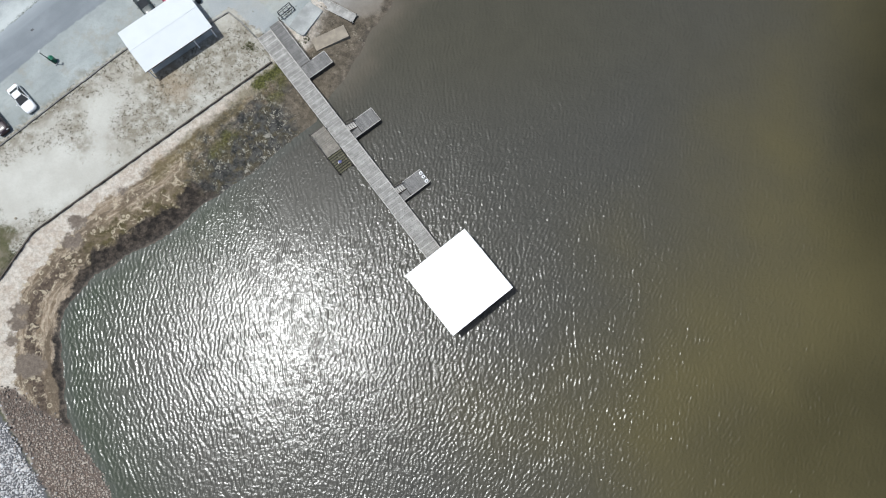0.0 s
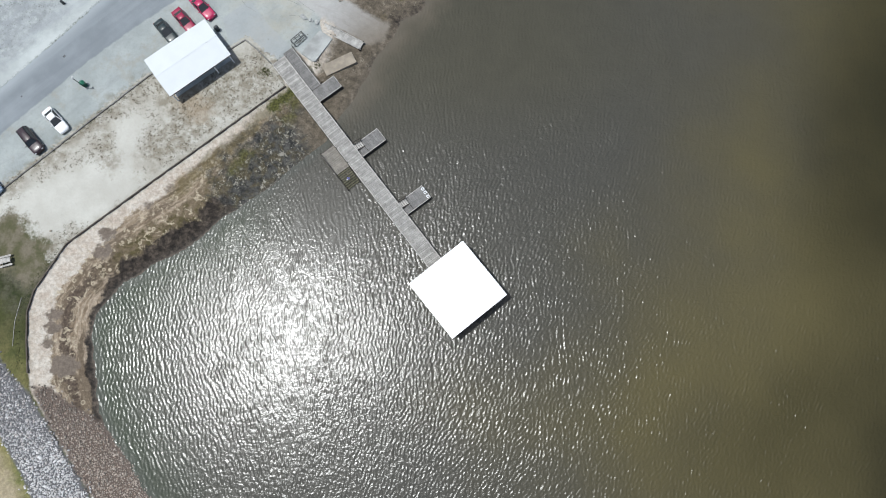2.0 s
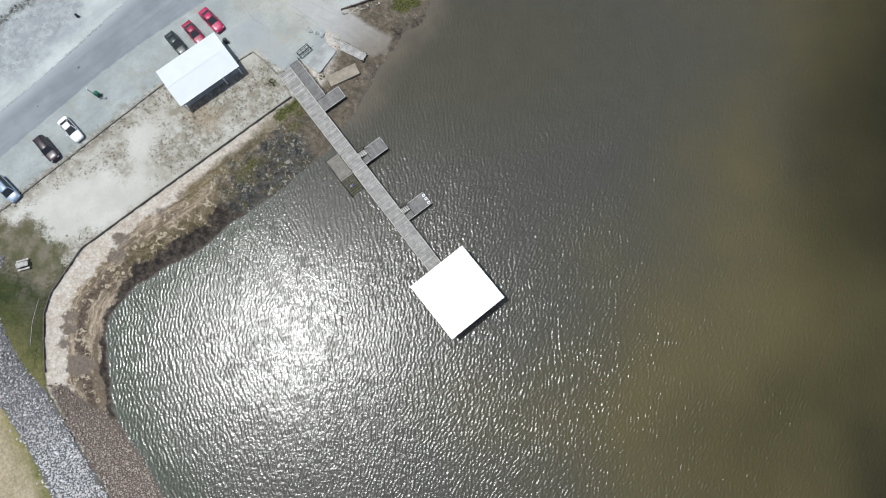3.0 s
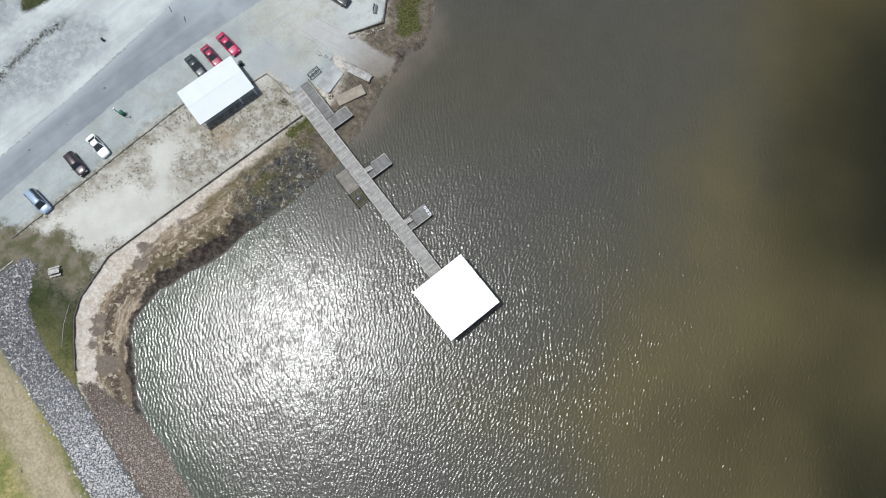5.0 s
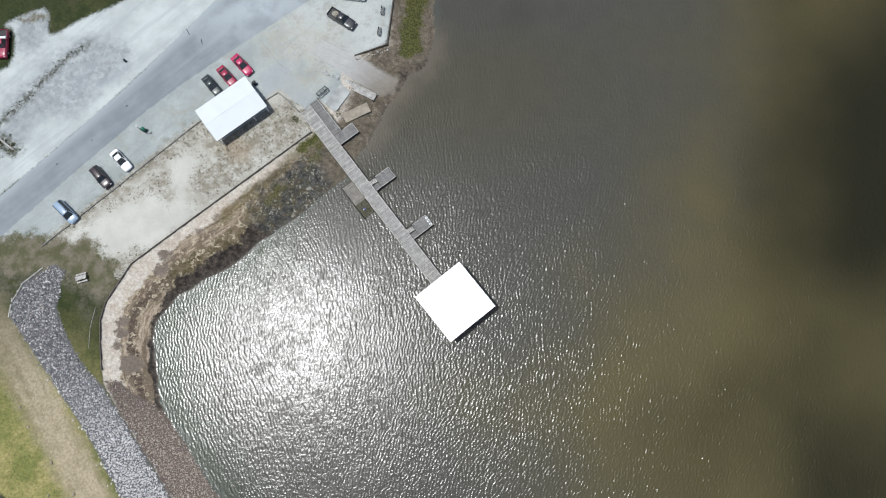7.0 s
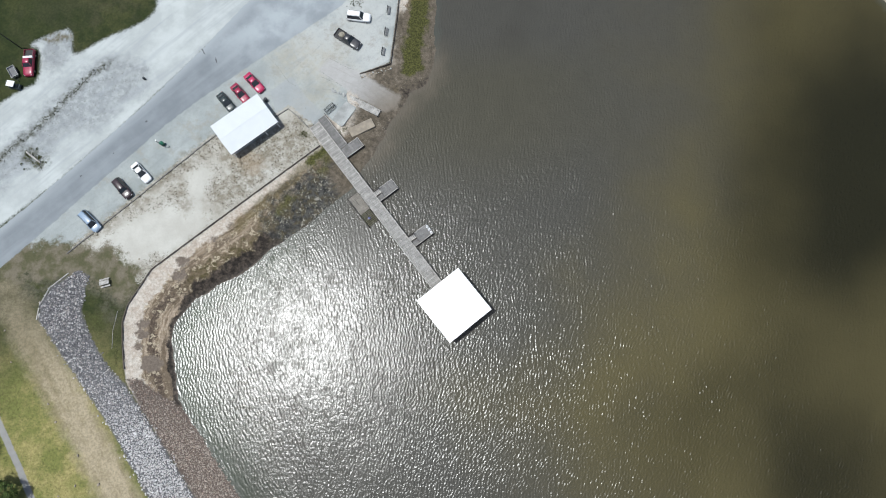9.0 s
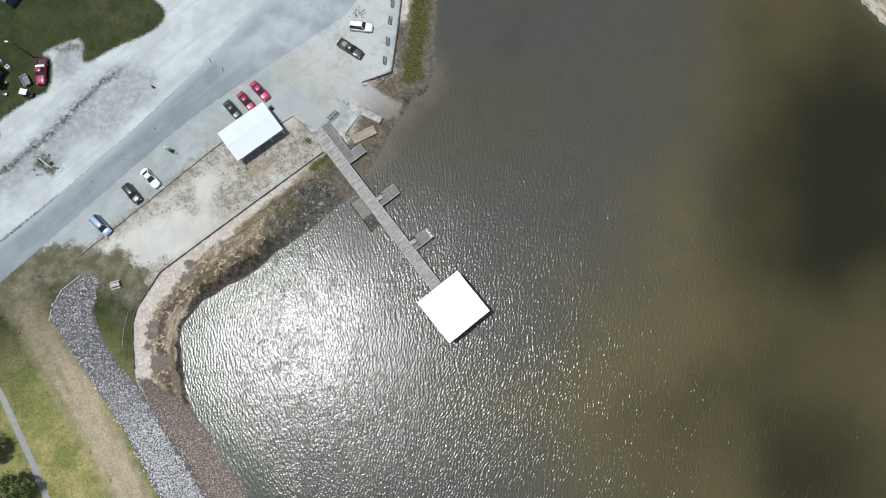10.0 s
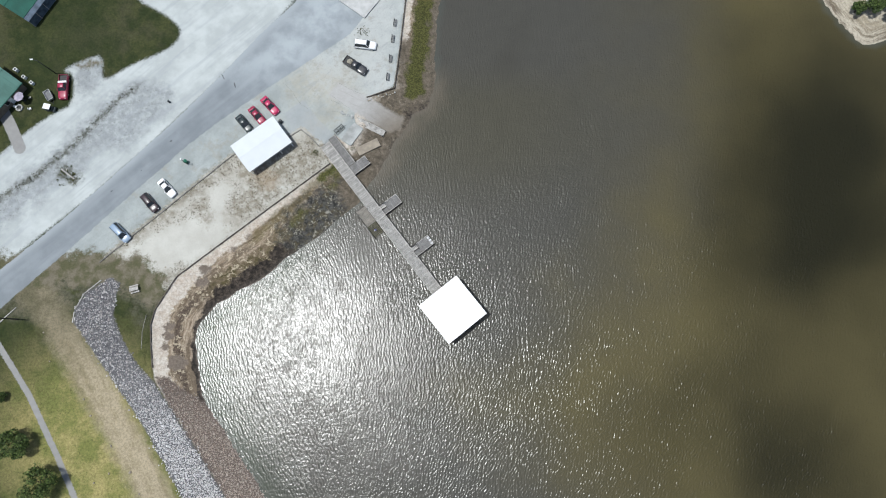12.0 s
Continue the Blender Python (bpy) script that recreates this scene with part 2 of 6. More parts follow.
    olive = n.mix(n.step(n.noise(0.9, 5, 0.65, w), 0.38, 0.62), n.mix(fine, (0.0467, 0.0399, 0.017), (0.0978, 0.0799, 0.0391)), n.mix(fine, (0.111, 0.085, 0.0561), (0.183, 0.146, 0.1)))
    brown = n.mix(n.step(fine, 0.35, 0.7), (0.0638, 0.0476, 0.0357), (0.123, 0.0952, 0.0723))
    band = n.mix(bend, olive, brown)
    mud = n.mix(n.step(mid, 0.35, 0.7), (0.0204, 0.0179, 0.0161), (0.0595, 0.0501, 0.0425))
    mud = n.mix(1.0, mud, n.mix(n.step(speck, 0.45, 1.0), (0.51, 0.51, 0.51), (1.5, 1.42, 1.3)), "MULTIPLY")
    beach = n.mix(n.step(run, n.step(bend, 0, 1, 0.76, 0.63), n.step(bend, 0, 1, 0.84, 0.68)), tan, dry)
    beach = n.mix(n.calc("MULTIPLY", n.step(run, n.step(bend, 0, 1, 0.58, 0.5), n.step(bend, 0, 1, 0.48, 0.45)), n.step(run, n.step(bend, 0, 1, 0.0, 0.3), n.step(bend, 0, 1, 0.1, 0.35))), beach, band)
    beach = n.mix(n.calc("MULTIPLY", edge("olive", 2.6, 0.8, 0.4, n.noise(0.7, 5, 0.65, w)), 0.7), beach, n.mix(fine, (0.066, 0.054, 0.021), (0.14, 0.112, 0.052)))
    # crusts, and the rings of old nests, scattered over the stained band
    near = n.cells(0.95, w)
    ring = n.calc("MULTIPLY", n.step(near, 0.36, 0.3), n.step(near, 0.15, 0.22, 0.25, 1.0))
    crust = n.calc("MAXIMUM", n.calc("MULTIPLY", ring, n.step(n.noise(0.5, 2, 0.5, w), 0.5, 0.56)), n.calc("MULTIPLY", n.step(n.noise(1.2, 5, 0.68, w, 0.6), 0.54, 0.6), n.step(n.noise(0.3, 2, 0.5, w), 0.4, 0.52)))
    beach = n.mix(n.calc("MULTIPLY", crust, n.calc("MULTIPLY", n.step(run, 0.18, 0.3, 0, 0.85), n.step(run, 0.78, 0.66))), beach, n.mix(fine, (0.3, 0.25, 0.17), (0.46, 0.405, 0.31)))
    # flat dark scabs of dried mud
    beach = n.mix(edge("scab", 1.1, 0.25, 0, n.noise(1.1, 4, 0.65, w)), beach, n.mix(fine, (0.115, 0.093, 0.075), (0.18, 0.15, 0.122)))
    wash = n.calc("SUBTRACT", run, n.step(bend, 0, 1, 0.3, 0.11))
    beach = n.mix(n.step(wash, 0.03, -0.05), beach, mud)
    beach = n.mix(n.calc("MULTIPLY", n.step(n.attr("shore"), 0.35, 0.05), 0.35), beach, (0.16, 0.135, 0.11))
    # weedy dark flat beside the pier
    blotch = n.noise(0.55, 5, 0.62, w, 0.6)
    flat = n.mix(n.step(n.noise(1.3, 5, 0.7, w), 0.36, 0.66), (0.0213, 0.0221, 0.0213), (0.0804, 0.0787, 0.0722))
    flat = n.mix(n.step(blotch, 0.44, 0.62, 0, 0.75), flat, n.mix(n.step(fine, 0.3, 0.7), (0.0451, 0.041, 0.0213), (0.102, 0.082, 0.0492)))
    flat = n.mix(n.calc("MULTIPLY", n.step(n.noise(1.9, 4, 0.65, w, 0.8), 0.55, 0.61), n.step(n.noise(0.4, 2, 0.5, w), 0.38, 0.54, 0, 0.85)), flat, n.mix(fine, (0.164, 0.164, 0.139), (0.344, 0.32, 0.271)))
    beach = n.mix(n.calc("MULTIPLY", edge("flat", 5.0, 2.0, 0, n.noise(0.5, 5, 0.68, w)), n.step(n.attr("beach"), 0.93, 0.75)), beach, flat)
    beach = n.mix(n.calc("MULTIPLY", edge("moss", 1.8, 0.9, 0, n.noise(1.0, 5, 0.7, w)), 0.85), beach, n.mix(n.step(fine, 0.3, 0.7), (0.04, 0.04, 0.014), (0.105, 0.098, 0.033)))
    mire = n.mix(n.step(n.noise(1.1, 5, 0.68, w), 0.2, 0.8), (0.0541, 0.0459, 0.0336), (0.156, 0.131, 0.1))
    mire = n.mix(n.calc("MULTIPLY", n.step(n.noise(1.5, 5, 0.7, w, 0.7), 0.58, 0.64), n.step(n.noise(0.35, 2, 0.5, w), 0.46, 0.58, 0, 0.7)), mire, (0.246, 0.217, 0.172))
    beach = n.mix(edge("mire", 2.0, 1.5, 0, mid), beach, mire)
    spit = n.mix(n.step(strand, 0.4, 0.6), n.mix(n.step(n.attr("beach"), 0.1, 0.6), (0.13, 0.105, 0.075), (0.27, 0.235, 0.175)), (0.38, 0.345, 0.275))
    beach = n.mix(n.step(n.attr("point"), -1.5, 0.2), beach, spit)
    beach = n.mix(1.0, beach, n.mix(n.step(speck, 0.52, 0.98), (0.74, 0.74, 0.74), (1.18, 1.18, 1.18)), "MULTIPLY")
    reed = n.mix(n.step(fine, 0.35, 0.65), (0.03, 0.034, 0.011), (0.088, 0.086, 0.028))
    beach = n.mix(edge("reeds", 2.6, 0.7, 0, n.noise(0.6, 5, 0.68, w)), beach, reed)
    col = n.mix(n.step(n.calc("ADD", n.attr("bank"), n.calc("MULTIPLY_ADD", fine, 0.4, -0.2)), 0.12, -0.12), col, n.mix(edge("ramp", 0.7, 0.5), beach, ramp))
    # under the riprap
    col = n.mix(edge("riprap", 0.6, 0.3), col, n.mix(fine, (0.06, 0.06, 0.064), (0.16, 0.16, 0.164)))
    col = n.mix(edge("brown_stone", 0.6, 0.3), col, n.mix(fine, (0.075, 0.06, 0.05), (0.16, 0.125, 0.105)))
    wet = n.step(n.attr("shore"), 1.6, 0.1)
    n.set(Base_Color=col, Roughness=n.step(wet, 0, 1, 0.95, 0.75), Specular_IOR_Level=0.2)
    low = n.bump(grit, 0.03, 0.5)
    n.bump(fine, 0.1, 0.35, low)
    return n.mat


WAVE, CHOP, WATER_ROUGH = 0.05, 0.031, 0.205


def make_water():
    n = Nodes("lake_water")
    w = n.coords(kind="World")
    big, mid = n.noise(0.05, 3, 0.5, w), n.noise(0.3, 3, 0.5, w)
    spot = n.tree.nodes.new("ShaderNodeSeparateXYZ")
    n.put(spot.inputs[0], w)
    # broad drifts of silt; the darker patches are cloud shadows put into the colour
    silt_shade = n.calc("ADD", n.attr("silt_shade"), n.calc("MULTIPLY_ADD", big, 0.5, -0.25))
    col = n.mix(n.step(silt_shade, -0.2, 1.0), (0.0155, 0.0145, 0.006), (0.097, 0.082, 0.036))
    near = n.attr("offshore")
    col = n.mix(n.step(n.calc("MULTIPLY_ADD", big, 30, n.attr("west")), 92, 46), col, n.mix(n.step(silt_shade, 0.05, 0.5), (0.023, 0.021, 0.014), n.mix(mid, (0.05, 0.0488, 0.0412), (0.063, 0.0607, 0.0512))))
    col = n.mix(n.calc("MULTIPLY", n.calc("MULTIPLY", n.step(spot.outputs[1], 25, 45, 0, 0.6), n.step(spot.outputs[1], 66, 54)), n.step(n.attr("west"), 55, 15)), col, n.mix(mid, (0.05, 0.047, 0.03), (0.068, 0.063, 0.041)))
    col = n.mix(n.calc("MULTIPLY", n.attr("algae"), n.step(big, 0.2, 0.6, 0.5, 1.0)), col, (0.034, 0.047, 0.029))
    col = n.mix(n.step(n.calc("MULTIPLY_ADD", mid, 1.5, near), 2.6, 0.8, 0, 0.55), col, (0.066, 0.072, 0.062))
    # silty shallows off the boat ramp
    col = n.mix(n.calc("MULTIPLY", n.step(n.calc("MULTIPLY_ADD", mid, 5.0, near), 7.5, 2.0, 0, 0.75), n.calc("MULTIPLY", n.calc("MULTIPLY", n.step(spot.outputs[1], 32, 40), n.step(spot.outputs[1], 66, 56)), n.step(spot.outputs[0], 30, 15))), col, (0.115, 0.098, 0.074))
    # wind ripples: short crested waves that swing round from the bay to the open lake, over fine chop
    drift = n.calc("MULTIPLY_ADD", n.noise(0.035, 3, 0.5, w), 60, n.calc("ADD", spot.outputs[0], -30))
    turn = n.calc("ADD", n.step(drift, -40, 20, radians(9), radians(-23)), n.calc("MULTIPLY_ADD", n.noise(0.09, 2, 0.5, w), 0.9, -0.45))
    waves = n.calc("MULTIPLY_ADD", n.ripples(0.58, 3.15, 0.7, turn), 1.0, n.calc("MULTIPLY", n.ripples(0.36, 2.9, 0.75, n.calc("ADD", turn, 0.3)), 0.75))
    # the open side is choppier than the bay
    exposed = n.step(n.calc("MULTIPLY_ADD", spot.outputs[1], -0.8, n.calc("MULTIPLY_ADD", n.noise(0.06, 3, 0.55, w), 40, n.calc("ADD", spot.outputs[0], -20))), -40, -2)
    chop = n.calc("MULTIPLY_ADD", n.noise(3.4, 2, 0.6, w, 0.3), n.step(exposed, 0, 1, 1.0, 1.15), n.calc("MULTIPLY", n.noise(1.45, 1.5, 0.55, w, 0.4), n.step(exposed, 0, 1, 0.8, 2.6)))
    # gusts and slicks
    gust = n.step(n.noise(0.07, 3, 0.55, n.coords((1, 0.5, 1), 35, "World")), 0.3, 0.7, 0.8, 1.15)
    slick = n.step(n.noise(0.11, 3, 0.6, n.coords((1, 0.32, 1), 38, "World")), 0.28, 0.36, 0.45, 1.0)
    lee = n.step(n.calc("MULTIPLY_ADD", n.noise(0.12, 3, 0.5, w), 8, near), 2, 9, 0.7, 1.0)
    strength = n.calc("MULTIPLY", n.calc("MULTIPLY", gust, slick), n.calc("MULTIPLY", lee, n.step(n.attr("calm"), 0, 1, 1.0, 0.4)))
    height = n.calc("MULTIPLY", n.calc("MULTIPLY_ADD", waves, n.step(exposed, 0, 1, 0.95 * WAVE, 1.1 * WAVE), n.calc("MULTIPLY", chop, CHOP)), strength)
    n.set(Base_Color=col, Roughness=WATER_ROUGH, IOR=1.333, Specular_IOR_Level=0.54)
    n.bump(height, 1.0)
    return n.mat


GROUND, WATER = make_ground(), make_water()
WHITE_ROOF = plain("white_roof_metal", (0.86, 0.87, 0.87), 0.35, 0.0, 0.03, 0.6, 8, 0)
GREY_ROOF = plain("pale_galvanised_roof", (0.56, 0.59, 0.605), 0.8, 0.0, 0.02, 0.5, 9, 0)
GREEN_ROOF = plain("green_roof_metal", (0.014, 0.085, 0.062), 0.85, 0.0, 0.12, 0.5, 12, 0)
GREEN_FADED = plain("faded_green_roof_metal", (0.07, 0.155, 0.13), 0.85, 0.0, 0.12, 0.5, 12, 0)
BLUE_GREY = plain("blue_grey_tin", (0.085, 0.115, 0.155), 0.85, 0.0, 0.3, 0.9, 12, 0)
DECK = plain("weathered_deck_wood", (0.33, 0.32, 0.298), 0.85, 0, 0.2, 1.2, 22, 0.004, 0.5)
DECK_JOINT = plain("bleached_deck_wood", (0.41, 0.4, 0.375), 0.85, 0, 0.2, 1.2, 22, 0.004, 0.4)
DOCK = plain("grey_dock_wood", (0.205, 0.2, 0.192), 0.85, 0, 0.2, 1.2, 22, 0.004, 0.5)
EDGE_WOOD = plain("pale_edge_board", (0.4, 0.385, 0.36), 0.85, 0, 0.2, 1.5, 25, 0.003)
DARK_WOOD = plain("wet_dark_timber", (0.055, 0.047, 0.04), 0.8, 0, 0.25, 2, 20, 0.004)
LANDING_WOOD = plain("tan_landing_wood", (0.235, 0.217, 0.187), 0.85, 0, 0.2, 1.2, 22, 0.004, 0.5)
SLIMY_WOOD = plain("olive_slimy_wood", (0.105, 0.1, 0.06), 0.8, 0, 0.25, 1.5, 22, 0.004, 0.5)
TIMBER = plain("old_landscape_timber", (0.2, 0.195, 0.182), 0.9, 0, 0.3, 1.3, 20, 0.006, 0.5)
CONCRETE = plain("pale_concrete", (0.42, 0.425, 0.415), 0.9, 0, 0.12, 0.7, 14, 0.003)
PAD_GREY = plain("grey_concrete", (0.33, 0.34, 0.33), 0.9, 0, 0.2, 0.5, 9, 0.003)
TAN_SLAB = plain("tan_concrete", (0.27, 0.235, 0.185), 0.9, 0, 0.14, 0.9, 14, 0.003)
STEEL = plain("dark_steel", (0.05, 0.055, 0.06), 0.45, 0.7, 0.1, 4, 30, 0)
GALV = plain("galvanised_steel", (0.45, 0.46, 0.47), 0.45, 0.8, 0.1, 4, 30, 0)
BENCH_SLAT = plain("dark_grey_slat", (0.13, 0.135, 0.14), 0.6, 0, 0.2, 3, 20, 0)
BROWN_WALL = plain("brown_cladding", (0.17, 0.14, 0.11), 0.8, 0, 0.15, 1, 20, 0)

# ---- the lie of the land: borders in metres, water level at 0, the lot at 1.5 ----
LOT = 1.5
SHORE = [(-12, -75), (-30, -42), (-37.6, -29.5), (-43.9, -20.5), (-47.7, -15.3), (-51.7, -10), (-52.9, -4.6), (-53.9, 0), (-54.3, 3.7), (-52.9, 7),
         (-49.3, 10.3), (-39.5, 15.9), (-35.5, 19.9), (-29.2, 24), (-24.6, 28.6), (-20.4, 30.9), (-17.8, 36.2), (-14.4, 40.9), (-13.4, 43.9), (-12.2, 46.3), (-10.9, 48.2),
         (-8.9, 50.4), (-8.4, 52.6), (-4.9, 53.8), (-4.1, 56.8), (-3.2, 61.5), (-3.4, 66.2), (-3.1, 73.2), (-2.1, 80.2), (2, 110)]
FAR_SHORE = [(30, 210), (190, 240), (270, 60), (230, -160), (70, -230)]
BANK = [(-35, -45), (-45.1, -29.2), (-51.4, -20.3), (-57.9, -11.4), (-61.6, -6), (-62.2, -3.5), (-62.9, 1.2), (-63.3, 5.4), (-62.6, 8.6), (-58.5, 15.6), (-49.2, 22.9),
        (-26.3, 40.6), (-27.9, 44.4), (-25.5, 47.2), (-23.8, 45.8), (-22.2, 44.5), (-19.3, 47.9), (-20.9, 49.8), (-21.3, 51.7), (-18.4, 55.8), (-12.4, 58.0), (-11.2, 68.2), (-10.1, 79.3), (-8, 112)]
POINT = [(85.2, 79.1), (87.9, 74.2), (90.1, 71.4), (93, 67.6), (98.3, 68.6), (118, 78), (150, 130), (150, 260), (70, 260), (76, 110)]
ROAD = [(-135, -13), (-96.9, 17.2), (-84.5, 28.2), (-75.6, 36.6), (-62.2, 49.8), (-51.2, 61.8), (-43.3, 71.2), (-35.8, 78.8), (-26, 95), (-20, 130),
        (0, 130), (-10, 95), (-18.5, 77), (-22.6, 71.1), (-38, 60.2), (-42.6, 56.9), (-51.7, 50.2), (-58.2, 44.8), (-72.1, 31.5), (-82.1, 21.8), (-96, 8.8), (-135, -23)]
LOTS = [(-89, 15.8), (-82.6, 22.4), (-58.8, 45.4), (-43, 57.6), (-38.4, 61), (-22.6, 71.6), (-18.5, 77), (-10, 95), (-8, 112), (-10.1, 79.3), (-11.2, 68.2), (-12.4, 58), (-18.4, 55.8),
        (-21.3, 51.7), (-20.9, 49.8), (-19.3, 47.9), (-22.2, 44.5), (-23.8, 45.8), (-25.5, 47.2), (-27.8, 44.6), (-31, 46.6), (-32.7, 48.4), (-34.8, 47), (-48.1, 42.3), (-75.2, 18.9)]
GRAVEL = [(-135, 16), (-108, 36), (-100, 42.9), (-95.5, 47.2), (-93.1, 49.4), (-88.4, 52.7), (-84.6, 54.6), (-85.2, 62.4), (-88.1, 62.8), (-83.1, 65.3), (-79.3, 66.4), (-79.1, 61.4), (-78.1, 60), (-71.4, 64.4),
          (-66.3, 66.4), (-62.6, 68.8), (-61.3, 71.5), (-61.9, 73.6), (-65.9, 76.9), (-72.4, 80.3), (-80, 90), (-80, 130), (-20, 130), (-26, 95), (-35.8, 78.8), (-62.2, 49.8), (-84.5, 28.2), (-135, -13)]
SAND = [(-75.2, 18.9), (-48.1, 42.3), (-34.8, 47), (-32.7, 48.4), (-31, 46.6), (-27.8, 44.4), (-26.3, 40.6), (-49.2, 22.9), (-58.5, 15.6), (-60.5, 13.4), (-64, 15.6), (-69, 17.6)]
RIPRAP = [(-72.7, 15.6), (-77.9, 12), (-79.6, 8.4), (-79.7, 5.8), (-77, 2.5), (-71.5, -4.5), (-63.5, -14.7), (-56.9, -24.7), (-44, -45), (-35, -45), (-45.1, -29.2), (-51.4, -20.3), (-57.9, -11.4),
          (-61.8, -6.2), (-65, -3.4), (-69.1, 2.5), (-71.4, 7.2), (-71.1, 10.8), (-70.8, 14.4)]
BROWN = [(-61.8, -5.2), (-57.9, -11.4), (-51.4, -20.3), (-45.1, -29.2), (-35, -45), (-29.5, -45), (-37.2, -29.7), (-43.6, -20.7), (-47.4, -15.5), (-51.3, -10.8), (-55.3, -8.1), (-59, -5.6)]
RAMP = [(-27.2, 56.6), (-24.9, 59.2), (-19.4, 56.5), (-13.0, 52.8), (-10.2, 51.3), (-10.9, 48.9), (-14.2, 48.0), (-21.5, 52.5)]
APRON = [(-35.4, 47.2), (-32.8, 48.9), (-28.2, 44.2), (-25.4, 46.8), (-30.0, 51.6), (-32.6, 55.4), (-36.9, 52.2)]

HEDGE = [(-70.9, 58.5), (-72.8, 57.3), (-74.6, 55.7), (-77.3, 52.6), (-79.6, 50.0), (-81.5, 47.6), (-84.0, 45.0), (-86.5, 42.6), (-91.8, 37.8), (-99, 33), (-106, 28)]


def rounded(line, closed=False, times=2):
    """Chaikin's corner cutting."""
    pts = np.array(line, float)
    for _ in range(times):
        a, b = (pts, np.roll(pts, -1, 0)) if closed else (pts[:-1], pts[1:])
        cut = np.stack([a * 0.75 + b * 0.25, a * 0.25 + b * 0.75], 1).reshape(-1, 2)
        pts = cut if closed else np.vstack([pts[:1], cut, pts[-1:]])
    return pts


def distance(P, line, closed=False):
    """The distance of the points P from a line."""
    L = np.array(line, float)
    A, B = (L, np.roll(L, -1, 0)) if closed else (L[:-1], L[1:])
    best = np.full(len(P), 1e9)
    for a, b in zip(A, B):
        d = b - a
        s = np.clip(((P - a) @ d) / max(d @ d, 1e-9), 0, 1)
        best = np.minimum(best, np.hypot(*(P - a - s[:, None] * d).T))
    return best


def inside(P, line):
    L, hit = np.array(line, float), np.zeros(len(P), bool)
    for a, b in zip(L, np.roll(L, -1, 0)):
        across = (a[1] > P[:, 1]) != (b[1] > P[:, 1])
        x = a[0] + (P[:, 1] - a[1]) / (b[1] - a[1] if b[1] != a[1] else 1e-9) * (b[0] - a[0])
        hit ^= across & (P[:, 0] < x)
    return hit


def depth(P, line):
    """The distance into a closed zone, negative outside."""
    return np.where(inside(P, line), 1, -1) * distance(P, line, True)


SHORE_R = rounded(SHORE)
LAKE = np.vstack([SHORE_R, rounded(FAR_SHORE)])
LAND_BANK = np.vstack([BANK, [(-60, 300), (-600, 300), (-600, -300), (-20, -300), (-20, -90)]])
POINT_R = rounded(POINT, True)


def wobble(P):
    """A small wandering of the water's edge."""
    x, y = P.T
    return 0.15 * np.sin(0.9 * x + 1.7 * np.sin(0.6 * y)) + 0.12 * np.sin(2.1 * y - 1.3 * x) + 0.1 * np.sin(4.3 * x + 3.1 * y)


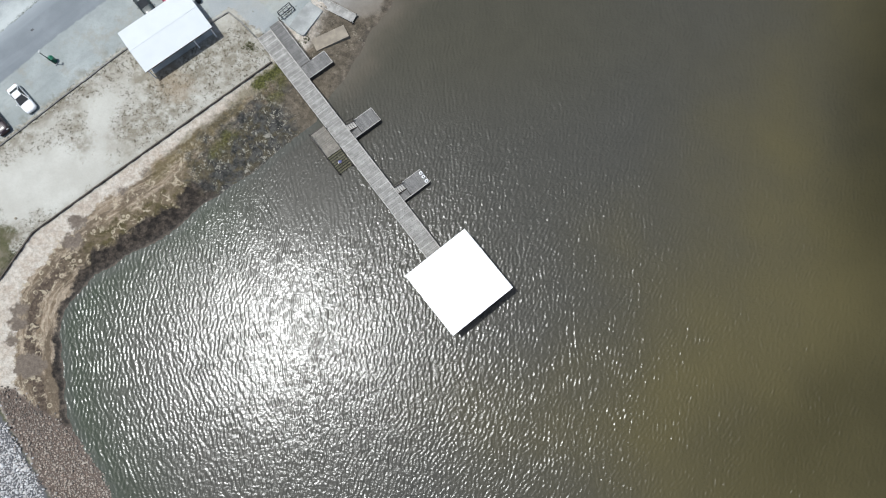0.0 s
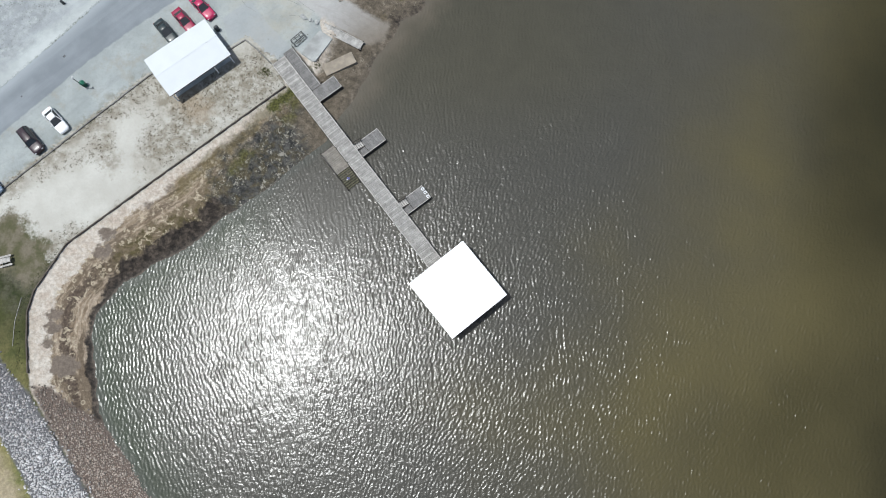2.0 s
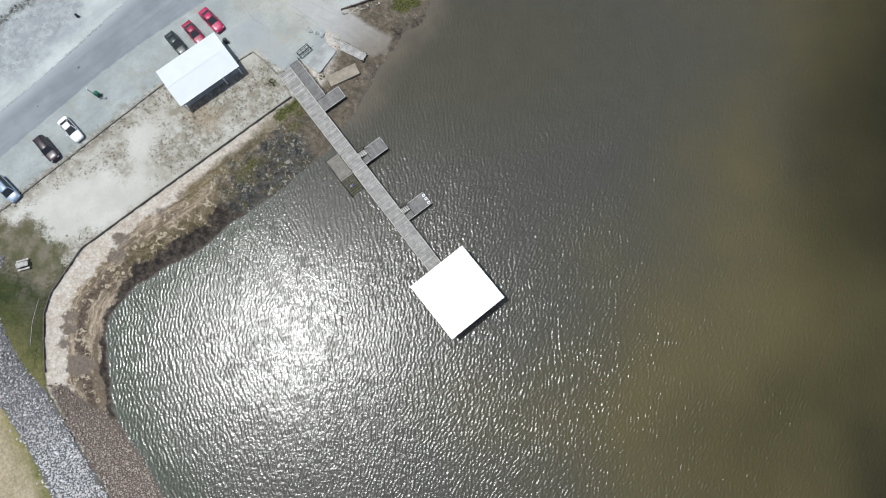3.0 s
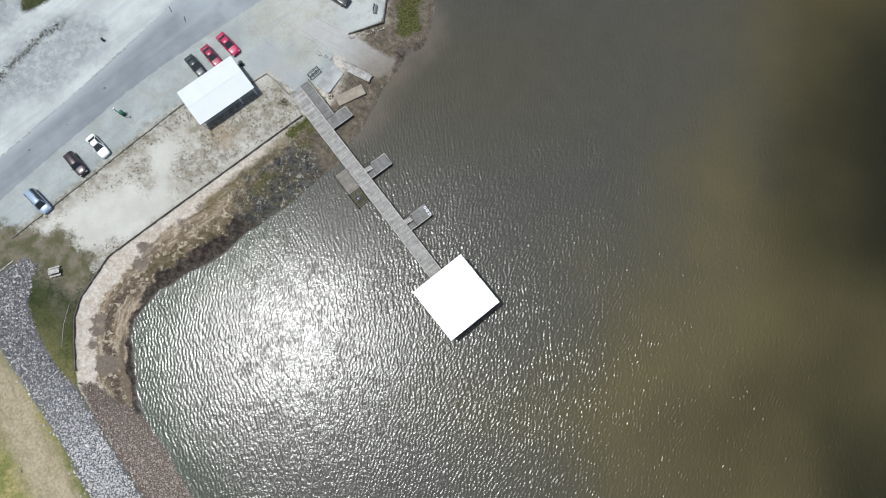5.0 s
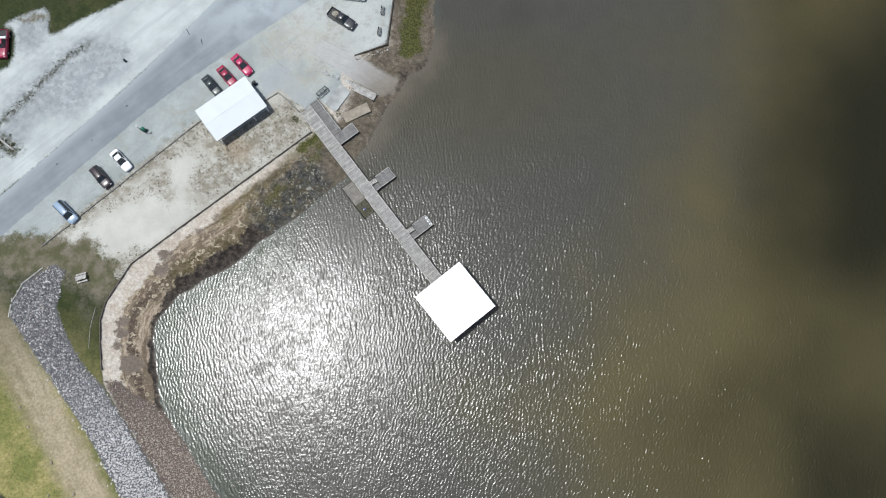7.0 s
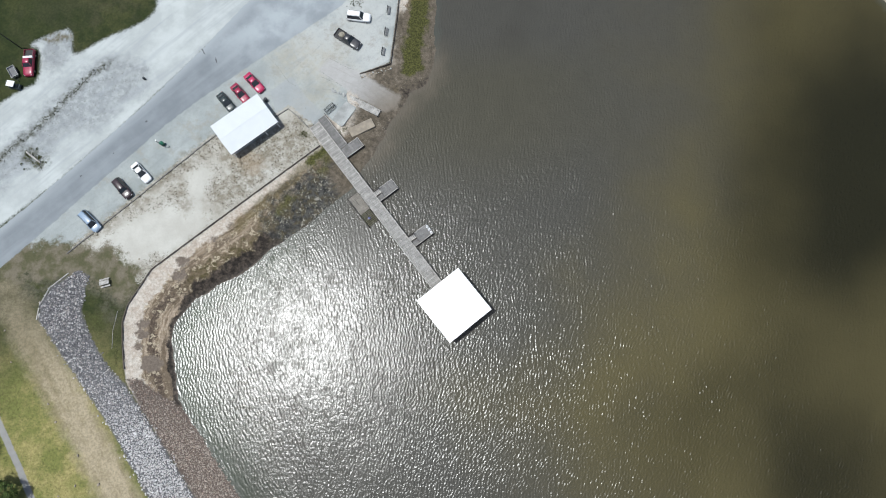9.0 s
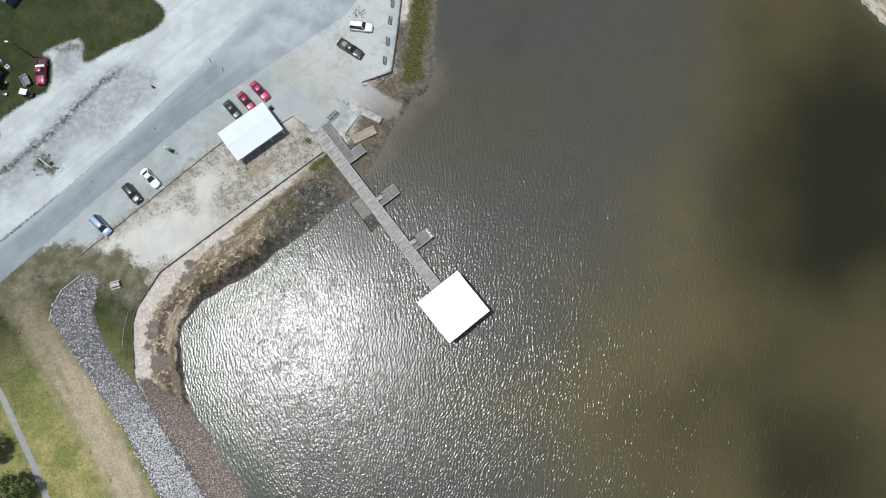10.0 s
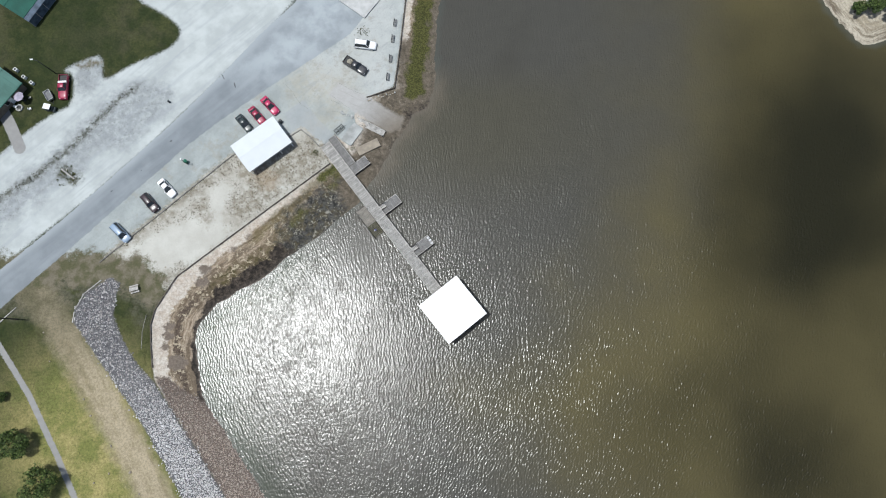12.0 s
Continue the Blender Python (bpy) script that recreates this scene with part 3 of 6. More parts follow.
def land(P):
    """Heights and zones at the points P."""
    shore = np.maximum(-depth(P, LAKE), depth(P, POINT_R)) + wobble(P)
    bank = np.maximum(depth(P, LAND_BANK), depth(P, POINT_R) - 7)
    far = np.hypot(P[:, 0] - 20, P[:, 1] - 20) > 190
    bank = np.where(far, shore - 8, bank)
    top = 1.2 + 0.25 * np.clip(1.6 - np.hypot(P[:, 0] + 20.5, P[:, 1] - 52.5) / 4.5, 0, 1)
    beach = np.clip(shore, 0, None) / (np.clip(shore, 0, None) + np.clip(-bank, 0, None) + 1e-6)
    z = np.where(bank > 0.05, LOT, top * beach)
    z = np.where(shore < 0, np.maximum(0.12 * shore, -3), z)
    z = z + np.where((shore > 0.3) & (bank < 0), 0.035 * np.sin(1.9 * P[:, 0] + 2 * np.sin(P[:, 1])) * np.sin(2.3 * P[:, 1]), 0)
    zones = dict(shore=shore, bank=bank, beach=beach, road=depth(P, ROAD), lot=depth(P, rounded(LOTS, True, 1)), gravel=depth(P, rounded(GRAVEL, True, 1)), sand=depth(P, SAND),
                 riprap=depth(P, RIPRAP), brown_stone=depth(P, BROWN), ramp=depth(P, RAMP), apron=depth(P, APRON))
    zones["path"] = np.maximum(0.62 - distance(P, [(-112, 24), (-94.7, 0.4), (-87.6, -9.1), (-80.3, -21.4), (-76, -29.3), (-68, -46)]),
                               np.maximum(1.35 - distance(P, [(-101, 53.6), (-98.9, 50.3), (-95.8, 44.5)]), -9))
    zones["dirt"] = 3.4 - distance(P, [(-97, 19), (-90.4, 13.6), (-83.3, 6.5), (-73, -8.6), (-61.4, -25.8), (-50, -46)])
    zones["worn"] = 5.5 - distance(P, [(-93, 12.5), (-80, 15.5), (-70, 17.6), (-64, 14.6), (-61.5, 11)])
    zones["thin_grass"] = np.maximum(4.2 - distance(P, [(-71, 56.6), (-77, 50.5), (-84, 42), (-98, 30), (-112, 20)]), np.maximum(4.5 - distance(P, [(-66, 56), (-74, 48)]), 4.5 - distance(P, [(-80.5, 64), (-83, 60.5)])))
    zones["hedge_soil_shade"] = np.maximum(0.75 - distance(P, HEDGE), 1.7 - distance(P, [(-85.4, 39.2), (-82.8, 37.6)]))
    zones["weeds"] = np.maximum.reduce([5.0 - distance(P, [(-42, 38.5), (-36, 40), (-30.5, 43)]), 2.0 - distance(P, [(-73, 20.5), (-63, 29), (-49, 41)]), 2.0 - distance(P, [(-54.5, 32.5), (-52.8, 28)]),
                                        3.2 - distance(P, [(-46, 30.2), (-40, 34.5)]), 1.4 - distance(P, [(-58, 17.4), (-61, 15.4)])])
    zones["rust"] = 1.9 - distance(P, [(-41.6, 38.4), (-39.6, 36.6)])
    zones["bare"] = np.maximum(4.6 - distance(P, [(-67, 18.5), (-63, 21.5), (-57, 23.6), (-53, 25.5)]), 2.6 - distance(P, [(-51, 29), (-49.5, 33)]))
    zones["scab"] = np.maximum.reduce([r - np.hypot((P[:, 0] - x) * 0.8, P[:, 1] - y) for x, y, r in ((-52.7, 17.2, 1.0), (-53.2, 14.5, 1.1), (-46.7, 21.7, 0.5), (-43.5, 24.2, 0.5), (-59.5, 5, 0.9), (-59.7, 3.1, 0.9), (-60, 0.8, 0.7), (-57.5, -2.5, 1.6))])
    zones["olive"] = 1.5 - distance(P, [(-42.5, 24), (-33.6, 31.8), (-28.9, 36.3)])
    zones["moss"] = np.maximum(1.0 - distance(P, [(-25.8, 38.8), (-24.6, 38.2)]), np.maximum(1.0 - np.hypot(P[:, 0] + 25.4, P[:, 1] - 35.6), 0.7 - distance(P, [(-34.2, 27.4), (-32, 30)])))
    zones["flat"] = 4.0 - distance(P, [(-32.5, 25.5), (-28.5, 29.5), (-23.5, 34.6)]) * 0.9
    zones["reeds"] = np.maximum(2.0 - distance(P, [(-8.0, 58.0), (-7.7, 62.5), (-6.6, 70), (-5.6, 82), (-4, 100)]), 0.9 - distance(P, [(-28, 37.6), (-25, 40), (-24.2, 42.8)]))
    zones["mire"] = np.maximum(np.maximum(3.4 - distance(P, [(-13.5, 55.4), (-9, 56.5), (-6, 58), (-4.6, 66), (-3.8, 90)]), 1.9 - distance(P, [(-10.6, 60), (-10, 68)])), np.maximum(3.6 - distance(P, [(-20.5, 37), (-18, 41.5), (-16, 47), (-13, 50)]), 1.8 - distance(P, [(-23.2, 34.8), (-20.6, 31.5)])))
    zones["road_west"] = distance(P, ROAD[:9])
    zones["white_end"] = depth(P, [(-36, 62), (-27, 53), (-12, 57), (-9, 110), (-19, 110), (-23, 71)])
    zones["kerbside"] = 1.1 - distance(P, [(-75.4, 18.9), (-48.3, 42.6), (-46, 44.5)])
    zones["fray"] = np.maximum(3.6 - distance(P, [(-98, 17), (-88.5, 16.5), (-80.7, 17.5), (-73.9, 17.2), (-68, 16.8), (-64, 13.5)]), np.maximum(0.0 - distance(P, [(-86, 63.5), (-80, 64.5)]), -2.0 - distance(P, [(-21, 72), (-18.8, 71.4)])))
    zones["point"] = depth(P, POINT_R)
    zones["stain"] = np.maximum(4.5 - distance(P, [(-33, 59), (-24, 57)]), 3.0 - distance(P, [(-29, 50), (-25, 54)]))
    zones["sun_bleached"] = np.where(P[:, 1] < 20, 15 - distance(P, [(-76, -17), (-68, -30), (-58, -48)]), -30)
    zones["road_end"] = depth(P, [(-50, 62), (-36, 60), (-22, 71), (-10, 95), (-20, 130), (-36, 78)])
    return z, zones


def spread(*stretches):
    return np.unique(np.concatenate([np.arange(a, b, s) for a, b, s in stretches]).round(3))


def grid_cells(nx, ny):
    i = np.arange((nx - 1) * (ny - 1))
    k = i // (nx - 1) * nx + i % (nx - 1)
    return np.stack([k, k + 1, k + 1 + nx, k + nx], 1)


def sheet(name, V, F, material, zones):
    """A smooth sheet with its zone values, of the faces F alone."""
    used, F = np.unique(F, return_inverse=True)
    F = F.reshape(-1, 4)
    me = bpy.data.meshes.new(name)
    me.from_pydata(V[used].tolist(), [], F.tolist())
    for key, values in zones.items():
        me.attributes.new(key, "FLOAT", "POINT").data.foreach_set("value", values[used].astype(np.float32))
    me.polygons.foreach_set("use_smooth", [True] * len(me.polygons))
    me.materials.append(material)
    return new(name, me)


FAR = [300, 380, 500, 700, 1000, 1500, 2200, 3200]
gx = np.concatenate([[-x for x in FAR[::-1]], spread((-260, -112, 8), (-112, 4, 0.5), (4, 80, 4), (80, 112, 1), (112, 280, 8)), FAR])
gy = np.concatenate([[-x for x in FAR[::-1]], spread((-260, -48, 8), (-48, 88, 0.5), (88, 112, 2), (112, 280, 8)), FAR])
X, Y = np.meshgrid(gx, gy)
P = np.stack([X.ravel(), Y.ravel()], 1)
Z, ZONES = land(P)
V = np.column_stack([P, Z])
CELLS = grid_cells(len(gx), len(gy))
mid = {k: v[CELLS].mean(1) for k, v in ZONES.items()}
free = np.ones(len(CELLS), bool)
LANDS = [("beach", (mid["bank"] < 0) & (mid["shore"] > -1.5) & (mid["ramp"] < 0) & (mid["brown_stone"] < 0) & (mid["riprap"] < 0) & (P[CELLS].mean(1)[:, 0] < 10), "drawn-down lake shore of pale sand and dark wet mud", "beach"),
         ("boat_ramp", mid["ramp"] > 0, "pale concrete boat ramp, muddy where it enters the lake", "boat ramp"),
         ("road", mid["road"] > 0, "worn grey asphalt road dusted with gravel", "road"),
         ("parking_lot", (mid["lot"] > 0) & (mid["bank"] > -0.3), "pale concrete and gravel parking lot", "parking lot"),
         ("sand_bed", mid["sand"] > 0, "pale sand bed with dead weeds behind the seawall", "sand"),
         ("gravel_yard", mid["gravel"] > 0, "white gravel yard and drive beside the road", "gravel"),
         ("path", mid["path"] > 0, "narrow grey concrete footpath through the lawn", "path"),
         ("dirt_track", mid["dirt"] > 0, "tan dirt track along the riprap", "track")]
for name, mask, label, category in LANDS:
    take = mask & free
    free &= ~take
    tagged(sheet(name, V, CELLS[take], GROUND, ZONES), label, category, kind="structure")
tagged(sheet("ground", V, CELLS[free], GROUND, ZONES), "mown lawn, half green and half bleached", "ground", kind="structure")

wx = spread((-60, 300, 4), (-60, 10, 1))
wy = spread((-250, 260, 4), (-50, 100, 1))
X, Y = np.meshgrid(wx, wy)
WP = np.stack([X.ravel(), Y.ravel()], 1)
off = np.minimum(depth(WP, LAKE), -depth(WP, POINT_R)) - wobble(WP)
WF = grid_cells(len(wx), len(wy))
WF = WF[off[WF].max(1) > -6]
algae = 0.85 * np.clip(1 - distance(WP, [(-30, -48), (-42, -25), (-50, -11), (-53, 2), (-47, 12), (-36, 19)]) / 13, 0, 1) ** 1.3
silt_shade = 0.62 + np.zeros(len(WP))
# negative amounts darken the water in the shape of cloud shadows
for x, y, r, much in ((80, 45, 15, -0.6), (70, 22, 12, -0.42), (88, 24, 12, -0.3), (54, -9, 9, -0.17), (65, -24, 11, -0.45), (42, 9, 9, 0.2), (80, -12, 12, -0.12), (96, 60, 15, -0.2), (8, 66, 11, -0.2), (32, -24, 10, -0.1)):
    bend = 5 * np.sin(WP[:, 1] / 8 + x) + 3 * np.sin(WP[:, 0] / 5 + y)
    silt_shade += much * np.exp(-((WP[:, 0] - x + bend) ** 2 + 0.8 * (WP[:, 1] - y - 0.6 * bend) ** 2) / (2 * r * r))
calm = np.clip(np.exp(-((WP[:, 0] + 40) ** 2 + (WP[:, 1] + 30) ** 2) / 45) + 0.9 * np.exp(-((WP[:, 0] + 20) ** 2 + (WP[:, 1] - 21) ** 2) / 70), 0, 1)
lake = sheet("lake", np.column_stack([WP, np.zeros(len(WP))]), WF, WATER, dict(offshore=off, silt_shade=silt_shade, algae=algae, calm=calm, west=distance(WP, SHORE_R)))
tagged(lake, "wind-rippled murky brown lake water with sun glitter", "water", kind="structure")

# ---- things ----
def part(name, bm, material, parent=None, label="", smooth=False):
    """A bmesh as one mesh object under a thing or a part."""
    me = bpy.data.meshes.new(name)
    bm.to_mesh(me)
    bm.free()
    me.materials.append(material)
    if smooth:
        me.polygons.foreach_set("use_smooth", [True] * len(me.polygons))
    ob = new(name, me)
    ob.parent = parent
    return tagged(ob, label)


def thing(name, m, label, category, group=""):
    ob = new(name)
    ob.empty_display_size = 0.3
    ob.matrix_world = m
    return tagged(ob, label, category, group)


def box(bm, x0, y0, z0, x1, y1, z1, m=None):
    corners = [Vector((x, y, z)) for z in (z0, z1) for x, y in ((x0, y0), (x1, y0), (x1, y1), (x0, y1))]
    vs = [bm.verts.new(m @ c if m else c) for c in corners]
    for f in ((0, 3, 2, 1), (4, 5, 6, 7), (0, 1, 5, 4), (1, 2, 6, 5), (2, 3, 7, 6), (3, 0, 4, 7)):
        bm.faces.new([vs[i] for i in f])
    return bm


def boxes(*args, bevel=0.0):
    bm = bmesh.new()
    for a in args:
        box(bm, *a)
    if bevel:
        bmesh.ops.bevel(bm, geom=bm.edges[:], offset=bevel, segments=1, affect="EDGES")
    return bm


def rod(bm, a, b, r0, r1=None, sides=8):
    a, b = Vector(a), Vector(b)
    turn = (b - a).to_track_quat("Z", "Y").to_matrix().to_4x4()
    bmesh.ops.create_cone(bm, cap_ends=True, segments=sides, radius1=r0, radius2=r0 if r1 is None else r1, depth=(b - a).length, matrix=Matrix.Translation((a + b) / 2) @ turn)
    return bm


def rods(*args, sides=8):
    bm = bmesh.new()
    for a in args:
        rod(bm, *a, sides=sides)
    return bm


def along(a, b):
    """A frame at a whose x axis points at b (both on plan), and its length."""
    d = Vector((b[0] - a[0], b[1] - a[1]))
    return pose(a[0], a[1], 0, 0, 0, math.degrees(math.atan2(d.y, d.x))), d.length


# the pier: x along it, y to its left
PIER, PIER_LEN = along((-27.6, 44.85), (-2.25, 11.74))
DECK_Z, HALF = 1.55, 1.13


def shared(name, me, m, parent):
    ob = new(name, me)
    ob.parent = parent
    ob.matrix_local = m
    return ob


def mesh_of(bm, material, name):
    me = bpy.data.meshes.new(name)
    bm.to_mesh(me)
    bm.free()
    me.materials.append(material)
    return me


def build_pier():
    pier = thing("pier", PIER @ pose(0, 0, DECK_Z), "long weathered grey timber pier on piles", "pier")
    for y in (-HALF + 0.1, 0, HALF - 0.1):
        part("stringer", boxes((0, y - 0.06, -0.33, PIER_LEN, y + 0.06, -0.045)), DARK_WOOD, pier)
    for y in (-HALF, HALF):
        part("edge_board", boxes((0, y - 0.07, 0.0, PIER_LEN, y + 0.07, 0.13), bevel=0.015), EDGE_WOOD, pier, "pale kerb board along the deck edge")
    # dark boards added for the shade and reflection along the pier's sides
    for y in (-HALF - 0.05, HALF + 0.05):
        part("fascia", boxes((0, y - 0.025, -0.62, PIER_LEN, y + 0.025, -0.02)), DARK_WOOD, pier, "dark wet fascia board")
    pile = mesh_of(rods(((0, 0, -4.2), (0, 0, -0.1), 0.13), sides=10), DARK_WOOD, "pile")
    beam = mesh_of(boxes((-0.1, -HALF, -0.55, 0.1, HALF, -0.33)), DARK_WOOD, "crossbeam")
    for k in range(13):
        x = 1.0 + k * (PIER_LEN - 1.5) / 12
        shared("crossbeam", beam, pose(x, 0, 0), pier)
        for y in (-HALF + 0.05, HALF - 0.05):
            shared("pile", pile, pose(x, y, 0), pier)
    plank = mesh_of(boxes((-0.066, -HALF + 0.05, -0.045, 0.066, HALF - 0.05, 0)), DECK, "plank")
    joint = mesh_of(boxes((-0.066, -HALF + 0.05, -0.045, 0.066, HALF - 0.05, 0)), DECK_JOINT, "plank")
    rnd = random.Random(4)
    for k in range(int(PIER_LEN / 0.145)):
        shared("plank", joint if k % 6 == 0 else plank, pose(0.07 + k * 0.145, rnd.uniform(-0.015, 0.015), rnd.uniform(-0.006, 0.006), 0, 0, rnd.uniform(-0.4, 0.4)), pier)
    part("joint_board", boxes((4.25, -HALF + 0.05, 0.0, 4.37, HALF - 0.05, 0.02)), EDGE_WOOD, pier, "pale board across the deck joint")
    return pier


build_pier()


def build_pavilion():
    # a square roof over the pier's head
    c, turn, half = (0.52, 8.37), 38.6, 4.98
    pav = thing("pavilion", pose(c[0], c[1], 0, 0, 0, turn), "square pavilion with a bright white metal roof on the pier head", "pavilion")
    bm = bmesh.new()
    rise, eave, n = 0.55, 4.3, 20
    apex = bm.verts.new((0, 0, eave + rise))
    rim = [bm.verts.new((x * half, y * half, eave)) for x, y in ((-1, -1), (1, -1), (1, 1), (-1, 1))]
    low = [bm.verts.new((v.co.x, v.co.y, eave - 0.12)) for v in rim]
    for i in range(4):
        bm.faces.new([rim[i], rim[(i + 1) % 4], apex])
        bm.faces.new([low[i], low[(i + 1) % 4], rim[(i + 1) % 4], rim[i]])
    bm.faces.new(low[::-1])
    roof = part("roof", bm, WHITE_ROOF, pav)
    for i in range(4):
        bm = bmesh.new()
        for k in range(1, n):
            u = -half + 2 * half * k / n
            top = half - abs(u)
            m = pose(0, 0, 0, 0, 0, 90 * i)
            slope = rise / half
            z0, z1 = eave, eave + slope * top
            a, b = Vector((u, -half, z0 + 0.004)), Vector((u, -half + top, z1 + 0.004))
            d = Vector((0.018, 0, 0))
            up = Vector((0, 0, 0.03))
            vs = [bm.verts.new(m @ q) for q in (a - d, a + d, b + d, b - d, a - d + up, a + d + up, b + d + up, b - d + up)]
            for f in ((4, 5, 6, 7), (0, 1, 5, 4), (1, 2, 6, 5), (3, 0, 4, 7)):
                bm.faces.new([vs[j] for j in f])
        part("seam", bm, WHITE_ROOF, roof)
    d = 4.3
    part("deck", boxes((-d, -d, 1.43, d, d, 1.53)), DECK, pav, "weathered grey plank deck under the roof")
    for x in (-d + 0.2, 0, d - 0.2):
        for y in (-d + 0.2, 0, d - 0.2):
            part("pile", rods(((x, y, -3.5), (x, y, 1.43), 0.14), sides=10), DARK_WOOD, pav)
            if x or y:
                part("post", boxes((x - 0.08, y - 0.08, 1.53, x + 0.08, y + 0.08, 4.2)), EDGE_WOOD, pav)
    for s in (-1, 1):
        part("beam", boxes((-d, s * (d - 0.2) - 0.07, 3.95, d, s * (d - 0.2) + 0.07, 4.18)), EDGE_WOOD, pav)
        for z in (2.0, 2.5):
            part("rail", boxes((s * (d - 0.1) - 0.04, -d + 0.1, z, s * (d - 0.1) + 0.04, d - 0.1, z + 0.1)), EDGE_WOOD, pav)
            if s < 0:
                part("rail", boxes((-d + 0.1, -d + 0.06, z, d - 0.1, -d + 0.14, z + 0.1)), EDGE_WOOD, pav)


build_pavilion()


def build_shelter():
    m, length = along((-47.3, 43.4), (-38.35, 50.15))
    wide = 7.45
    sh = thing("picnic_shelter", m @ pose(length / 2, -wide / 2 + 0.45, LOT), "open picnic shelter with a pale metal gable roof", "shelter")
    a, b, eave, ridge = length / 2, wide / 2, 2.62, 3.15
    bm = bmesh.new()
    ring = [(-b, eave), (0, ridge), (b, eave), (b, eave - 0.09), (0, ridge - 0.09), (-b, eave - 0.09)]
    ends = [[bm.verts.new((x, y, z)) for y, z in ring] for x in (-a, a)]
    for i in range(6):
        bm.faces.new([ends[0][i], ends[0][(i + 1) % 6], ends[1][(i + 1) % 6], ends[1][i]])
    for e in ends:
        bm.faces.new([e[0], e[1], e[4], e[5]]), bm.faces.new([e[1], e[2], e[3], e[4]])
    bmesh.ops.recalc_face_normals(bm, faces=bm.faces[:])
    roof = part("roof", bm, GREY_ROOF, sh)
    part("ridge_cap", boxes((-a - 0.01, -0.13, ridge - 0.06, a + 0.01, 0.13, ridge + 0.012)), GREY_ROOF, roof)
    part("slab", boxes((-a + 0.5, -b + 0.9, -0.1, a - 0.5, b - 0.5, 0.05)), CONCRETE, sh, "grey concrete floor slab")
    for x in (-a + 0.35, a * 0.42, a - 0.35):
        for y in (-b + 0.3, b - 0.3):
            part("post", boxes((x - 0.08, y - 0.08, -0.15, x + 0.08, y + 0.08, eave)), WHITE_ROOF, sh, "white square post")
    for y in (-b + 0.3, b - 0.3):
        part("beam", boxes((-a + 0.1, y - 0.07, eave - 0.28, a - 0.1, y + 0.07, eave - 0.04)), EDGE_WOOD, sh)
    part("fascia", boxes((-a, -b - 0.03, eave - 0.16, a, -b + 0.0, eave + 0.0)), BROWN_WALL, sh)


build_shelter()


def ground_z(x, y):
    return float(land(np.array([(x, y)], float))[0][0])


# ---- docks and platforms beside the pier ----
def planked(parent, x0, x1, y0, y1, z, material, across=True, wide=0.145):
    """A deck of separate planks; across: the planks run along y."""
    a, b = (x0, x1) if across else (y0, y1)
    span = (y1 - y0) if across else (x1 - x0)
    me = mesh_of(boxes((-wide * 0.46, -span / 2, -0.045, wide * 0.46, span / 2, 0)), material, "plank")
    rnd = random.Random(int(abs(x0 * 31 + y0 * 17)))
    for k in range(int((b - a) / wide)):
        s = a + (k + 0.5) * wide
        m = pose(s, (y0 + y1) / 2, z + rnd.uniform(-0.005, 0.005)) if across else pose((x0 + x1) / 2, s, z + rnd.uniform(-0.005, 0.005), 0, 0, 90)
        shared("plank", me, m, parent)


def edge_boards(parent, x0, x1, y0, y1, z, sides="nesw", material=None):
    t = 0.05
    for key, b in (("s", (x0, y0 - t, x1, y0 + t)), ("n", (x0, y1 - t, x1, y1 + t)), ("w", (x0 - t, y0, x0 + t, y1)), ("e", (x1 - t, y0, x1 + t, y1))):
        if key in sides:
            part("edge_board", boxes((b[0], b[1], z - 0.05, b[2], b[3], z + 0.045)), material or EDGE_WOOD, parent, "pale edge board")
            # dark boards added to imitate the shade and reflection below the deck edge
            part("skirt_board", boxes((b[0], b[1] + 0.01, z - 0.88, b[2], b[3] - 0.01, z - 0.05)), DARK_WOOD, parent, "dark wet skirt board")


def piles(parent, places, top, radius=0.11):
    for x, y in places:
        part("pile", rods(((x, y, -3.2), (x, y, top), radius), sides=10), DARK_WOOD, parent)


